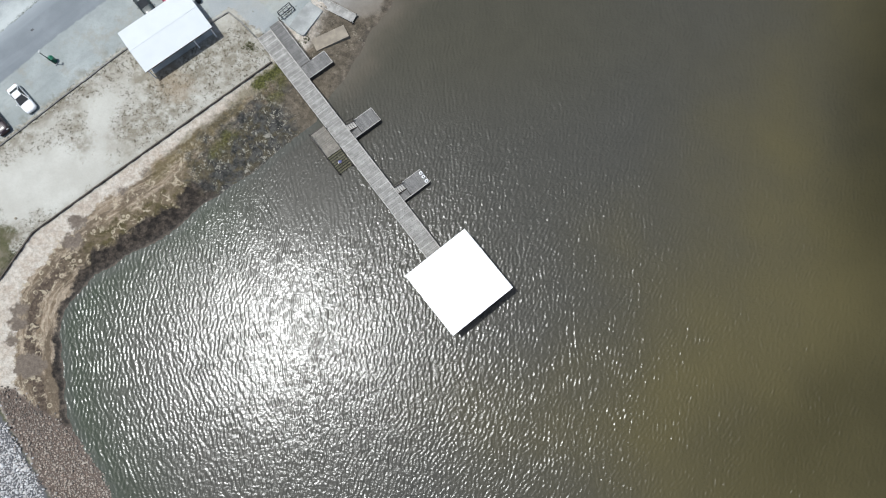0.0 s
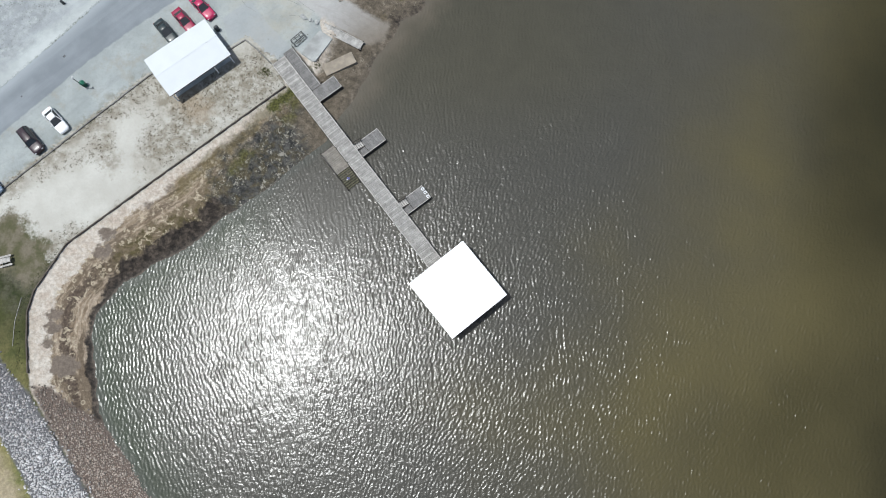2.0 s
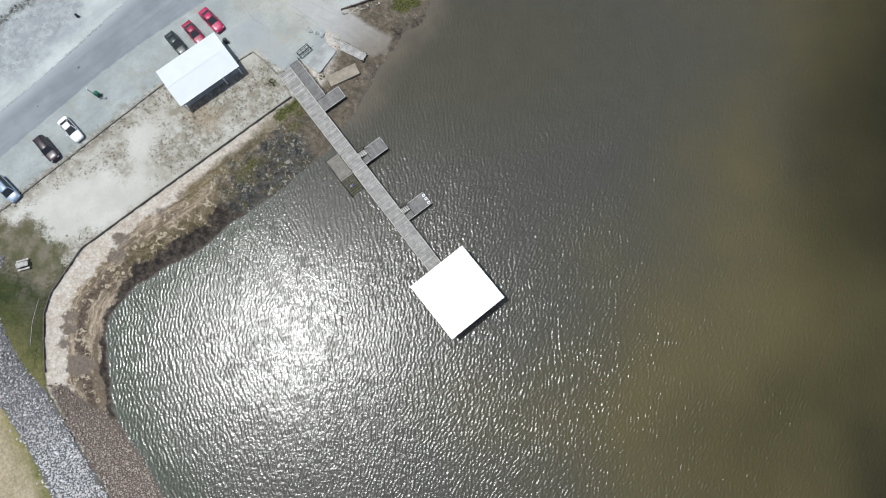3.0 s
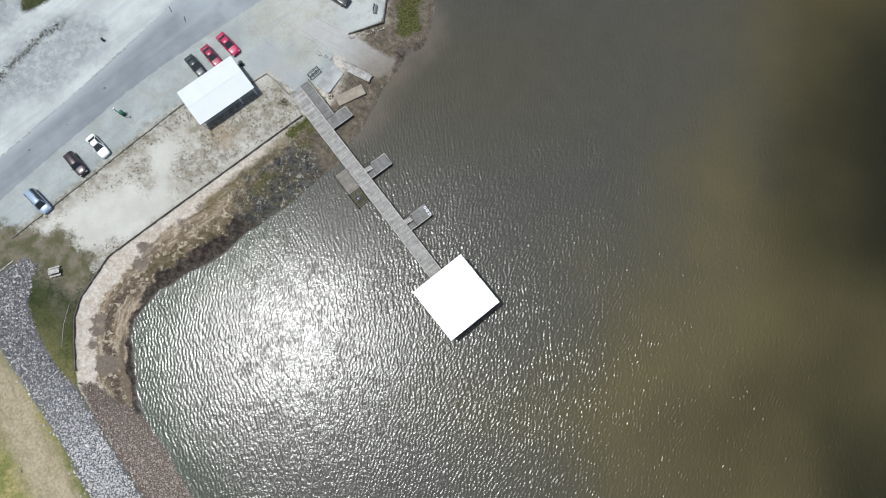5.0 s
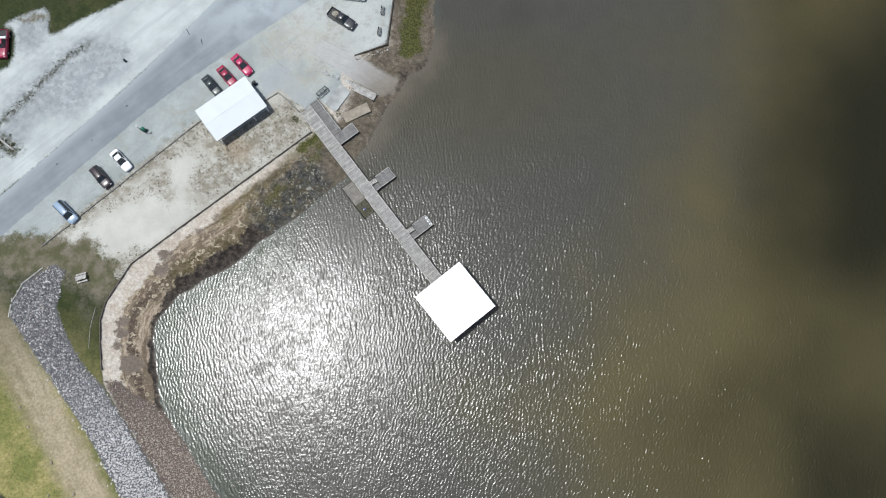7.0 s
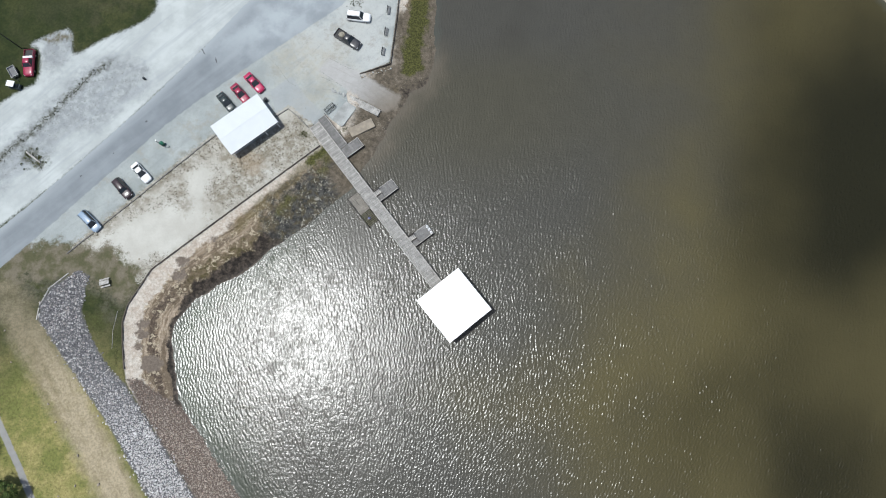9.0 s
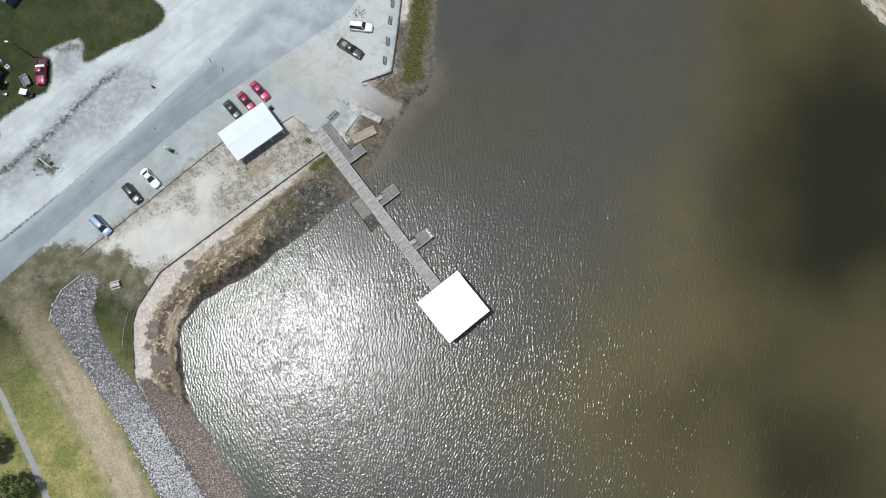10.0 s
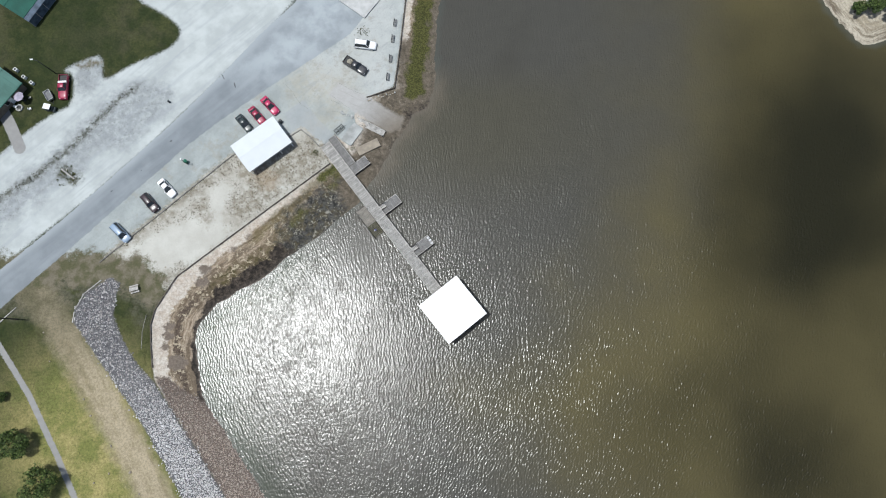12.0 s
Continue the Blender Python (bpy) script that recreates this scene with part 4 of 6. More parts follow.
def build_fishing_dock(u, label):
    dock = thing("fishing_dock", PIER @ pose(u, 0, 0), label, "dock", "fishing docks beside the pier")
    x0, x1, y0, y1, z = 0.0, 2.28, 2.55, 5.7, 0.9
    planked(dock, x0, x1, y0, y1, z, DOCK, across=False)
    planked(dock, 1.12, x1, 1.3, y0, z, DOCK, across=False)
    edge_boards(dock, x0, x1, y0, y1, z, "ne")
    edge_boards(dock, x0, x1, y0, y1, z, "w")
    edge_boards(dock, 1.12, x1, 1.3, y0, z, "e")
    piles(dock, [(x0 + 0.1, y1 - 0.12), (x1 - 0.1, y1 - 0.12), (x1 - 0.1, 1.5), (x0 + 0.1, 2.7)], 0.84)
    for y in (2.75, 5.4):
        part("crossbeam", boxes((x0, y - 0.06, 0.6, x1, y + 0.06, 0.85)), DARK_WOOD, dock)
    # steps down from the pier deck
    for k in range(4):
        part("step", boxes((0.12, 1.18 + k * 0.34, DECK_Z - 0.17 - k * 0.13 - 0.05, 1.05, 1.44 + k * 0.34, DECK_Z - 0.17 - k * 0.13)), EDGE_WOOD, dock, "pale wooden step")
    for x in (0.05, 1.1):
        bm = bmesh.new()
        rod(bm, (x, 1.2, DECK_Z - 0.2), (x, 2.6, z - 0.05), 0.09, sides=4)
        part("stair_stringer", bm, DARK_WOOD, dock)
    for y in (1.25, 2.55):
        part("rail_post", boxes((-0.03, y - 0.05, z - 0.1, 0.07, y + 0.05, z + 1.55 - (y - 1.25) * 0.5)), DARK_WOOD, dock)
    part("handrail", rods(((0.02, 1.15, DECK_Z + 0.75), (0.02, 2.75, z + 0.9), 0.06)), DARK_WOOD, dock, "dark wooden handrail")
    return dock


build_fishing_dock(18.42, "low grey timber fishing dock with steps from the pier")
build_fishing_dock(29.95, "low grey timber fishing dock with white ring bumpers on it")
JUG = plain("white_plastic", (0.75, 0.76, 0.76), 0.4, 0, 0.06, 5, 20, 0)
for x, y in ((30.5, 5.48), (31.15, 5.46), (31.9, 5.42)):
    bm, rings = bmesh.new(), []
    for i in range(16):
        a = i * math.pi / 8
        rings.append([bm.verts.new(((0.19 + 0.085 * math.cos(k * 0.7854)) * math.cos(a), (0.19 + 0.085 * math.cos(k * 0.7854)) * math.sin(a), 0.085 + 0.085 * math.sin(k * 0.7854))) for k in range(8)])
    for i in range(16):
        for k in range(8):
            bm.faces.new((rings[i - 1][k - 1], rings[i][k - 1], rings[i][k], rings[i - 1][k]))
    ring_float = thing("ring_bumper", PIER @ pose(x, y, 0.94), "white ring bumper lying on the dock edge", "bumper", "bumpers on the dock")
    part("ring", bm, JUG, ring_float)
    part("strap", boxes((0.1, -0.015, 0.0, 0.285, 0.015, 0.18)), STEEL, ring_float, "dark strap")


def build_landing():
    ld = thing("boat_landing", PIER @ pose(16.4, 0, 0), "low timber landing with wide steps into the water", "landing")
    z = 0.8
    planked(ld, 0, 4.3, -3.72, -1.25, z, LANDING_WOOD)
    edge_boards(ld, 0, 4.3, -3.72, -1.25, z, "sw", DARK_WOOD)
    part("handrail", rods(((0.1, -3.66, z + 0.8), (7.0, -3.66, 0.8), 0.05)), DARK_WOOD, ld, "dark grey handrail")
    for x in (0.1, 2.2, 4.3, 6.9):
        part("rail_post", boxes((x - 0.05, -3.72, -1.2, x + 0.05, -3.6, z + 0.8 - max(0, x - 0.1) * 0.115)), DARK_WOOD, ld)
    for k in range(8):
        x, s = 4.32 + k * 0.345, z - 0.06 - k * 0.075
        part("step", boxes((x, -3.62, s - 0.05, x + 0.2, -1.35, s)), SLIMY_WOOD, ld, "olive slimy wooden tread")
    for y in (-3.55, -2.5, -1.4):
        part("stair_stringer", rods(((4.2, y, z - 0.15), (7.1, y, z - 0.85), 0.09), sides=4), DARK_WOOD, ld)
    piles(ld, [(0.2, -3.6), (4.2, -3.6), (2.2, -3.6), (7.0, -3.6), (7.0, -1.4)], 0.74)
    part("gate_post", boxes((1.0, -1.22, z, 1.12, -1.1, DECK_Z + 0.5)), DARK_WOOD, ld)
    part("gate_post", boxes((3.9, -1.22, z, 4.02, -1.1, DECK_Z + 0.5)), DARK_WOOD, ld)


build_landing()
bag = thing("cloth_bundle", PIER @ pose(22.0, -2.5, 0.34), "small blue and white cloth bundle on the landing steps", "bundle")
bm = bmesh.new()
bmesh.ops.create_icosphere(bm, subdivisions=2, radius=0.26)
for v in bm.verts:
    v.co.z = max(v.co.z * 0.5, -0.1) + 0.1
    v.co *= 1 + 0.2 * noise.noise(v.co * 6)
part("cloth", bm, plain("blue_cloth", (0.12, 0.13, 0.3), 0.9, 0, 0.3, 6, 20, 0.01), bag)
bm = boxes((-0.1, -0.32, 0, 0.12, -0.12, 0.16), bevel=0.03)
part("towel", bm, JUG, bag, "folded white towel")


def build_side_ramp():
    ramp = thing("access_ramp", PIER @ pose(0, 0, 0), "sloping timber access ramp with an end platform", "ramp")
    me = mesh_of(boxes((-0.066, 1.24, -0.045, 0.066, 2.95, 0)), DOCK, "plank")
    rnd = random.Random(7)
    for k in range(53):
        x = -0.35 + k * 0.145
        shared("plank", me, pose(x, rnd.uniform(-0.01, 0.01), 1.56 - 0.36 * max(0, x) / 7.3), ramp)
    planked(ramp, 7.35, 9.5, 1.24, 5.4, 1.2, DOCK, across=False)
    edge_boards(ramp, 7.35, 9.5, 1.24, 5.4, 1.2, "en")
    edge_boards(ramp, 7.35, 9.5, 3.0, 5.4, 1.2, "w")
    for y in (2.95,):
        part("edge_board", rods(((-0.4, y, 1.58), (7.35, y, 1.24), 0.08), sides=4), EDGE_WOOD, ramp, "pale edge board")
    for y in (1.35, 2.85):
        part("stringer", rods(((-0.3, y, 1.36), (7.35, y, 1.0), 0.1), sides=4), DARK_WOOD, ramp)
    part("handrail", rods(((-0.3, 3.02, 2.5), (7.3, 3.02, 2.15), 0.05)), DARK_WOOD, ramp, "dark wooden handrail")
    for x in (-0.2, 2.3, 4.8, 7.25):
        part("rail_post", boxes((x - 0.05, 2.97, 0.9, x + 0.05, 3.07, 2.49 - 0.046 * max(0, x))), DARK_WOOD, ramp)
    for x, y in ((2.5, 2.85), (5, 2.85), (7.5, 5.2), (9.35, 5.2), (9.35, 3.2), (7.5, 2.85)):
        part("pile", rods(((x, y, -1), (x, y, 1.12 + 0.04 * (7.5 - min(x, 7.5))), 0.1), sides=10), DARK_WOOD, ramp)


build_side_ramp()

# ---- the water's edge: pads, walls, kerbs ----
m, length = along((-23.8, 45.8), (-20.85, 49.75))
pad = thing("concrete_pad", m @ pose(0, 0, LOT), "pale square concrete pad at the top of the bank", "concrete pad")
bm = bmesh.new()
outline = [(0.05, 0.25), (0.05, -2.1), (0.35, -2.35), (4.8, -2.2), (4.95, -1.9), (4.85, 0.35), (3.2, 0.5), (1.2, 0.4)]
top = [bm.verts.new((x, y, 0.06)) for x, y in outline]
bm.faces.new(top)
res = bmesh.ops.extrude_face_region(bm, geom=bm.faces[:])
bmesh.ops.translate(bm, verts=[v for v in res["geom"] if isinstance(v, bmesh.types.BMVert)], vec=(0, 0, -0.45))
bmesh.ops.recalc_face_normals(bm, faces=bm.faces[:])
bmesh.ops.bevel(bm, geom=bm.edges[:], offset=0.03, segments=1, affect="EDGES")
part("slab", bm, PAD_GREY, pad)

m, length = along((-20.3, 43.35), (-15.65, 45.65))
fl = thing("concrete_slab", m @ pose(0, 0, 0.88), "tan concrete slab lying on the mud", "slab")
part("slab", boxes((-0.1, -1.0, -0.5, 5.1, 1.0, 0.12), bevel=0.04), TAN_SLAB, fl)

m, length = along((-21.8, 51.2), (-14.45, 47.45))
bw = thing("boarding_dock", m, "narrow grey boarding dock beside the boat ramp", "dock")
me = mesh_of(boxes((-0.066, -0.66, -0.045, 0.066, 0.66, 0)), DECK_JOINT, "plank")
rnd = random.Random(11)
for k in range(int(length / 0.145)):
    x = 0.07 + k * 0.145
    shared("plank", me, pose(x, rnd.uniform(-0.02, 0.02), 1.45 - 0.6 * x / length, 0, math.degrees(0.6 / length), 0), bw)
for y in (-0.66, 0.66):
    part("edge_board", rods(((2.0 if y > 0 else 0, y, 1.48), (length, y, 0.9), 0.07), sides=4), EDGE_WOOD, bw, "pale edge board")
    part("stringer", rods(((0, y * 0.9, 1.25), (length, y * 0.9, 0.65), 0.09), sides=4), DARK_WOOD, bw)
for x in (3, length - 0.2):
    for y in (-0.7, 0.7):
        part("pile", rods(((x, y, -0.6), (x, y, 1.65 - 0.6 * x / length), 0.09), sides=10), DARK_WOOD, bw)
for k in range(9):
    x, y = -23.9 + k * 0.33 + rnd.uniform(-0.2, 0.2), 52.3 - k * 0.16 + rnd.uniform(-0.3, 0.3)
    bm = bmesh.new()
    bmesh.ops.create_icosphere(bm, subdivisions=1, radius=rnd.uniform(0.15, 0.36))
    for v in bm.verts:
        v.co = Vector((v.co.x * 1.3, v.co.y, v.co.z * 0.6)) * (1 + 0.35 * noise.noise(v.co * 5 + Vector((k, 0, 0))))
    ob = part("concrete_rubble", bm, PAD_GREY)
    ob.matrix_world = pose(x, y, ground_z(x, y) + 0.1, 0, 0, rnd.uniform(0, 180))
    tagged(ob, "broken lump of grey concrete beside the ramp", "rubble", "rubble at the ramp")


def build_rack():
    m, length = along((-25.25, 47.45), (-23.6, 48.95))
    rack = thing("steel_rack", m @ pose(0, 0, LOT), "dark steel handrail frame beside the pier entrance", "rack")
    for y in (-0.4, 0.4):
        part("frame", rods(((0, y, -0.05), (0, y, 0.95), 0.055), ((2.2, y, -0.05), (2.2, y, 0.95), 0.055), ((0, y, 0.95), (2.2, y, 0.95), 0.055), ((0, y, 0.5), (2.2, y, 0.5), 0.04)), STEEL, rack)
    for x in (0, 0.75, 1.5, 2.2):
        part("crossbar", rods(((x, -0.4, 0.95), (x, 0.4, 0.95), 0.05)), STEEL, rack)


build_rack()


def wall_line(name, line, label, height, foot, thick, material, cap):
    """A low wall of panels with a cap, along a line."""
    wall = thing(name, Matrix(), label, "seawall")
    tagged(wall, kind="structure")
    for a, b in zip(line[:-1], line[1:]):
        m, length = along(a, b)
        count = max(1, round(length / 2.4))
        step = length / count
        for k in range(count):
            p = part("panel", boxes((k * step + 0.01, -thick / 2, foot, (k + 1) * step - 0.01, thick / 2, height)), material, wall)
            p.matrix_local = m
            c = part("cap_board", boxes((k * step + 0.012, -thick * 0.75, height, (k + 1) * step - 0.012, thick * 0.75, height + 0.06), bevel=0.012), cap, wall)
            c.matrix_local = m
            q = part("wall_post", boxes((k * step - 0.05, -thick / 2 - 0.07, foot, k * step + 0.05, -thick / 2, height - 0.04)), material, wall)
            q.matrix_local = m
    return wall


SEAWALL_WOOD = plain("tarred_seawall_timber", (0.1, 0.083, 0.066), 0.85, 0, 0.3, 1.5, 20, 0.005, 0.5)
south = BANK[5:12]
wall_line("seawall", south, "low dark timber seawall between sand bed and shore", 1.5, 0.55, 0.12, SEAWALL_WOOD, SEAWALL_WOOD)
wall_line("seawall", [(-18.6, 55.75), (-12.4, 58.0), (-11.2, 68.2), (-10.1, 79.3), (-8.4, 106)], "low dark timber seawall along the parking lot", 1.62, 0.4, 0.14, SEAWALL_WOOD, SEAWALL_WOOD)


def build_kerb(line, label, name="timber_kerb", material=None):
    kerb = thing(name, Matrix(), label, "kerb", "timber kerbs round the lot")
    rnd = random.Random(5)
    me = mesh_of(boxes((-1.18, -0.1, -0.08, 1.18, 0.1, 0.17), bevel=0.02), material or TIMBER, "timber")
    for a, b in zip(line[:-1], line[1:]):
        m, length = along(a, b)
        count = max(1, round(length / 2.42))
        for k in range(count):
            s = (k + 0.5) * length / count
            q = m @ pose(s, rnd.uniform(-0.04, 0.04), LOT + rnd.uniform(0, 0.03), 0, 0, rnd.uniform(-1, 1))
            shared("timber", me, q @ Matrix.Diagonal((min(1, length / count / 2.4), 1, 1, 1)), kerb)


build_kerb([(-75.4, 18.7), (-48.1, 42.35), (-44.4, 45.2)], "weathered landscape timbers along the parking edge")
build_kerb([(-36.3, 46.0), (-34.6, 47.25), (-32.9, 48.35), (-31.2, 46.9), (-28.6, 44.2)], "low weathered timber edging round the sand bed")
build_kerb([(-74.6, 14.9), (-77.9, 12.2), (-79.7, 8.6), (-80, 5.4)], "pale timber edging along the riprap", material=EDGE_WOOD)
rail = thing("edging_pipe", Matrix(), "thin pale pipe lying on the grass", "pipe")
part("pipe", rods(((-64.3, 7.5, LOT + 0.05), (-64.9, 4.0, LOT + 0.05), 0.04), ((-64.9, 4.0, LOT + 0.05), (-64.8, 0.4, LOT + 0.05), 0.04)), EDGE_WOOD, rail)


# ---- vehicles ----
GLASS = plain("tinted_car_glass", (0.022, 0.026, 0.03), 0.12, 0, 0.1, 2, 10, 0)
RUBBER = plain("tyre_rubber", (0.018, 0.018, 0.018), 0.85, 0, 0.2, 6, 40, 0)
ALLOY = plain("wheel_alloy", (0.45, 0.46, 0.47), 0.35, 0.9, 0.1, 6, 20, 0)
LENS = plain("clear_lamp_lens", (0.6, 0.62, 0.64), 0.15, 0, 0.1, 6, 20, 0)
RED_LENS = plain("red_lamp_lens", (0.3, 0.012, 0.01), 0.2, 0, 0.1, 6, 20, 0)
BLACK_TRIM = plain("black_trim", (0.02, 0.02, 0.021), 0.6, 0, 0.1, 6, 20, 0)


def paint(name, colour):
    n = Nodes(name)
    dust = n.noise(2.2, 4)
    n.set(Base_Color=n.mix(n.step(dust, 0.4, 0.75, 0, 0.22), colour, tuple(0.7 * c + 0.1 for c in colour)), Roughness=n.step(dust, 0.3, 0.7, 0.36, 0.5), Coat_Weight=0.4, Coat_Roughness=0.22)
    return n.mat


def loft(rings):
    """A closed skin over rings of points."""
    bm = bmesh.new()
    rows = [[bm.verts.new(q) for q in r] for r in rings]
    n = len(rows[0])
    for a, b in zip(rows[:-1], rows[1:]):
        for i in range(n):
            bm.faces.new([a[i], a[(i + 1) % n], b[(i + 1) % n], b[i]])
    bm.faces.new(rows[0][::-1]), bm.faces.new(rows[-1])
    bmesh.ops.recalc_face_normals(bm, faces=bm.faces[:])
    return bm


# fractions of the length: where glass and roof begin and end
SHAPES = {"sedan": dict(base=(-0.37, 0.21), roof=(-0.19, 0.005), tail=0.98, hood=0.93, nose=0.72),
          "suv": dict(base=(-0.475, 0.21), roof=(-0.43, 0.07), tail=1.05, hood=1.05, nose=0.85),
          "van": dict(base=(-0.48, 0.29), roof=(-0.44, 0.12), tail=1.05, hood=1.0, nose=0.8),
          "pickup": dict(base=(-0.12, 0.20), roof=(-0.08, 0.09), tail=0.8, hood=1.12, nose=0.95)}


def build_car(kind, colour, at, heading, size, label, category, group=""):
    L, Wd, H = size
    s = SHAPES[kind]
    car = thing(kind if kind != "suv" else "sport_utility_vehicle", pose(at[0], at[1], LOT, 0, 0, heading), label, category, group)
    b0, b1, r0, r1 = (L * q for q in (*s["base"], *s["roof"]))
    belt = max(s["hood"], s["tail"])

    def ring(x, w, top, bottom=0.28):
        w *= Wd / 2
        return [(x, -w * 0.9, bottom), (x, -w, bottom + 0.15), (x, -w, top - 0.22), (x, -w * 0.95, top - 0.07), (x, -w * 0.8, top), (x, -w * 0.35, top + 0.025), (x, w * 0.35, top + 0.025),
                (x, w * 0.8, top), (x, w * 0.95, top - 0.07), (x, w, top - 0.22), (x, w, bottom + 0.15), (x, w * 0.9, bottom)]

    h = L / 2
    tail, hood, nose = s["tail"], s["hood"], s["nose"]
    if kind == "pickup":
        prof = [(-h, 0.95, 0.72), (-h * 0.98, 0.98, 0.78), (b0 - 0.12, 1.0, 0.78), (b0 - 0.1, 1.0, hood), (0, 1.0, hood), (b1, 1.0, hood), (h * 0.7, 0.99, hood - 0.04), (h * 0.92, 0.95, nose), (h * 0.98, 0.88, nose - 0.1), (h, 0.8, 0.62)]
    else:
        prof = [(-h, 0.78, 0.64), (-h * 0.985, 0.88, tail - 0.16), (-h * 0.95, 0.93, tail - 0.04), (-h * 0.8, 0.98, tail), (b0, 0.99, tail), (0, 1.0, belt), (b1, 0.99, hood), (h * 0.7, 0.98, hood - 0.06), (h * 0.88, 0.93, nose + 0.05), (h * 0.97, 0.82, nose - 0.08), (h, 0.7, 0.55)]
    body = part("body", loft([ring(*q) for q in prof]), colour, car, "", True)
    # the cabin: glass all round, roof and pillars in body colour
    wb, wr, zr = Wd * 0.46, Wd * 0.335, H
    zb = belt - 0.03
    A = [(b0, -wb, zb), (b1, -wb, zb), (b1, wb, zb), (b0, wb, zb)]
    R = [(r0, -wr, zr - 0.05), (r1, -wr, zr - 0.05), (r1, wr, zr - 0.05), (r0, wr, zr - 0.05)]

    def pane(name, i, j, inset):
        a0, a1, q0, q1 = (Vector(v) for v in (A[i], A[j], R[i], R[j]))
        lo0, lo1 = a0.lerp(a1, inset), a1.lerp(a0, inset)
        hi0, hi1 = q0.lerp(q1, inset), q1.lerp(q0, inset)
        n = (a1 - a0).cross(q0 - a0).normalized() * 0.02
        bm = bmesh.new()
        f = [bm.verts.new(v) for v in (lo0, lo1, hi1, hi0)]
        g = [bm.verts.new(v - n) for v in (lo0, lo1, hi1, hi0)]
        bm.faces.new(f), bm.faces.new(g[::-1])
        for k in range(4):
            bm.faces.new([f[k], g[k], g[(k + 1) % 4], f[(k + 1) % 4]])
        part(name, bm, GLASS, car, "dark tinted glass")

    pane("windshield", 1, 2, 0.05), pane("rear_window", 3, 0, 0.07), pane("side_window", 0, 1, 0.04), pane("side_window", 2, 3, 0.04)
    for i in range(4):
        part("pillar", rods((A[i], R[i], 0.05), sides=6), colour, car)
    mid = (r0 + r1) / 2
    xs = [(r0 - 0.05, 0.86, -0.05), (r0 + 0.1, 0.97, -0.01), (mid, 1.0, 0.02), (r1 - 0.12, 0.97, -0.01), (r1 + 0.05, 0.88, -0.06)]
    part("roof", loft([[(x, -wr * w, zr + dz - 0.05), (x, -wr * w * 0.9, zr + dz), (x, 0, zr + dz + 0.025), (x, wr * w * 0.9, zr + dz), (x, wr * w, zr + dz - 0.05)] for x, w, dz in xs]), colour, car, "", True)
    for sx in (0.31, -0.3):
        for sy in (-1, 1):
            y = sy * (Wd / 2 - 0.11)
            wheel = part("wheel", rods(((L * sx, y - 0.11, 0.33), (L * sx, y + 0.11, 0.33), 0.33), sides=16), RUBBER, car, "black tyre")
            part("rim", rods(((L * sx, y + sy * 0.1, 0.33), (L * sx, y + sy * 0.125, 0.33), 0.21), sides=12), ALLOY, wheel)
    zf = nose - 0.14
    for sy in (-1, 1):
        part("headlight", boxes((h * 0.93, sy * Wd * 0.33 - 0.16, zf - 0.06, h * 0.975, sy * Wd * 0.33 + 0.16, zf + 0.1), bevel=0.03), LENS, car, "clear lens")
        part("taillight", boxes((-h * 0.995, sy * Wd * 0.37 - 0.12, 0.66, -h * 0.965, sy * Wd * 0.37 + 0.12, 0.88), bevel=0.02), RED_LENS, car, "red lens")
        part("wing_mirror", boxes((b1 - 0.42, sy * (Wd / 2 + 0.09) - 0.1, belt, b1 - 0.3, sy * (Wd / 2 + 0.09) + 0.1, belt + 0.13), bevel=0.03), colour, car)
    part("front_bumper", boxes((h * 0.93, -Wd * 0.4, 0.3, h * 1.0, Wd * 0.4, 0.47), bevel=0.04), BLACK_TRIM, car)
    if kind == "pickup":
        for y0, y1 in ((-Wd / 2, -Wd / 2 + 0.09), (Wd / 2 - 0.09, Wd / 2)):
            part("bed_side", boxes((-h * 0.99, y0, 0.55, b0 - 0.1, y1, hood + 0.03), bevel=0.025), colour, car)
        part("tailgate", boxes((-h * 1.0, -Wd / 2 + 0.09, 0.6, -h * 0.975, Wd / 2 - 0.09, hood), bevel=0.02), colour, car)
        part("bed_liner", boxes((-h * 0.97, -Wd / 2 + 0.1, 0.8, b0 - 0.13, Wd / 2 - 0.1, 0.84)), BLACK_TRIM, car, "black bed liner")
        part("rear_bumper", boxes((-h * 1.03, -Wd * 0.46, 0.45, -h * 0.985, Wd * 0.46, 0.6), bevel=0.02), ALLOY, car)
    if kind in ("suv", "van"):
        for sy in (-1, 1):
            part("roof_rail", rods(((r0 + 0.1, sy * wr * 0.85, zr + 0.05), (r1 - 0.2, sy * wr * 0.85, zr + 0.05), 0.025)), BLACK_TRIM, car)
    return car


RED = paint("red_car_paint", (0.4, 0.01, 0.075))
MAROON = paint("dark_red_car_paint", (0.27, 0.008, 0.045))
WHITE = paint("white_car_paint", (0.78, 0.79, 0.79))
BLACK = paint("black_car_paint", (0.024, 0.025, 0.03))
DARK_GREEN = paint("dark_green_car_paint", (0.016, 0.028, 0.028))
DARK_RED = paint("near_black_maroon_paint", (0.024, 0.01, 0.014))
BLUE = paint("silver_blue_car_paint", (0.24, 0.32, 0.42))
TARPAULIN = plain("tan_tarpaulin", (0.27, 0.25, 0.2), 0.8, 0, 0.25, 3, 14, 0.01)
ROW = "vehicles parked at the kerb"
build_car("sedan", WHITE, (-61.7, 34.95), -46, (4.85, 1.82, 1.45), "clean white sedan parked nose to the timber kerb", "car", ROW)
build_car("suv", DARK_RED, (-65.15, 31.65), -48, (4.75, 1.86, 1.68), "near-black maroon sport utility vehicle parked nose to the kerb", "car", ROW)
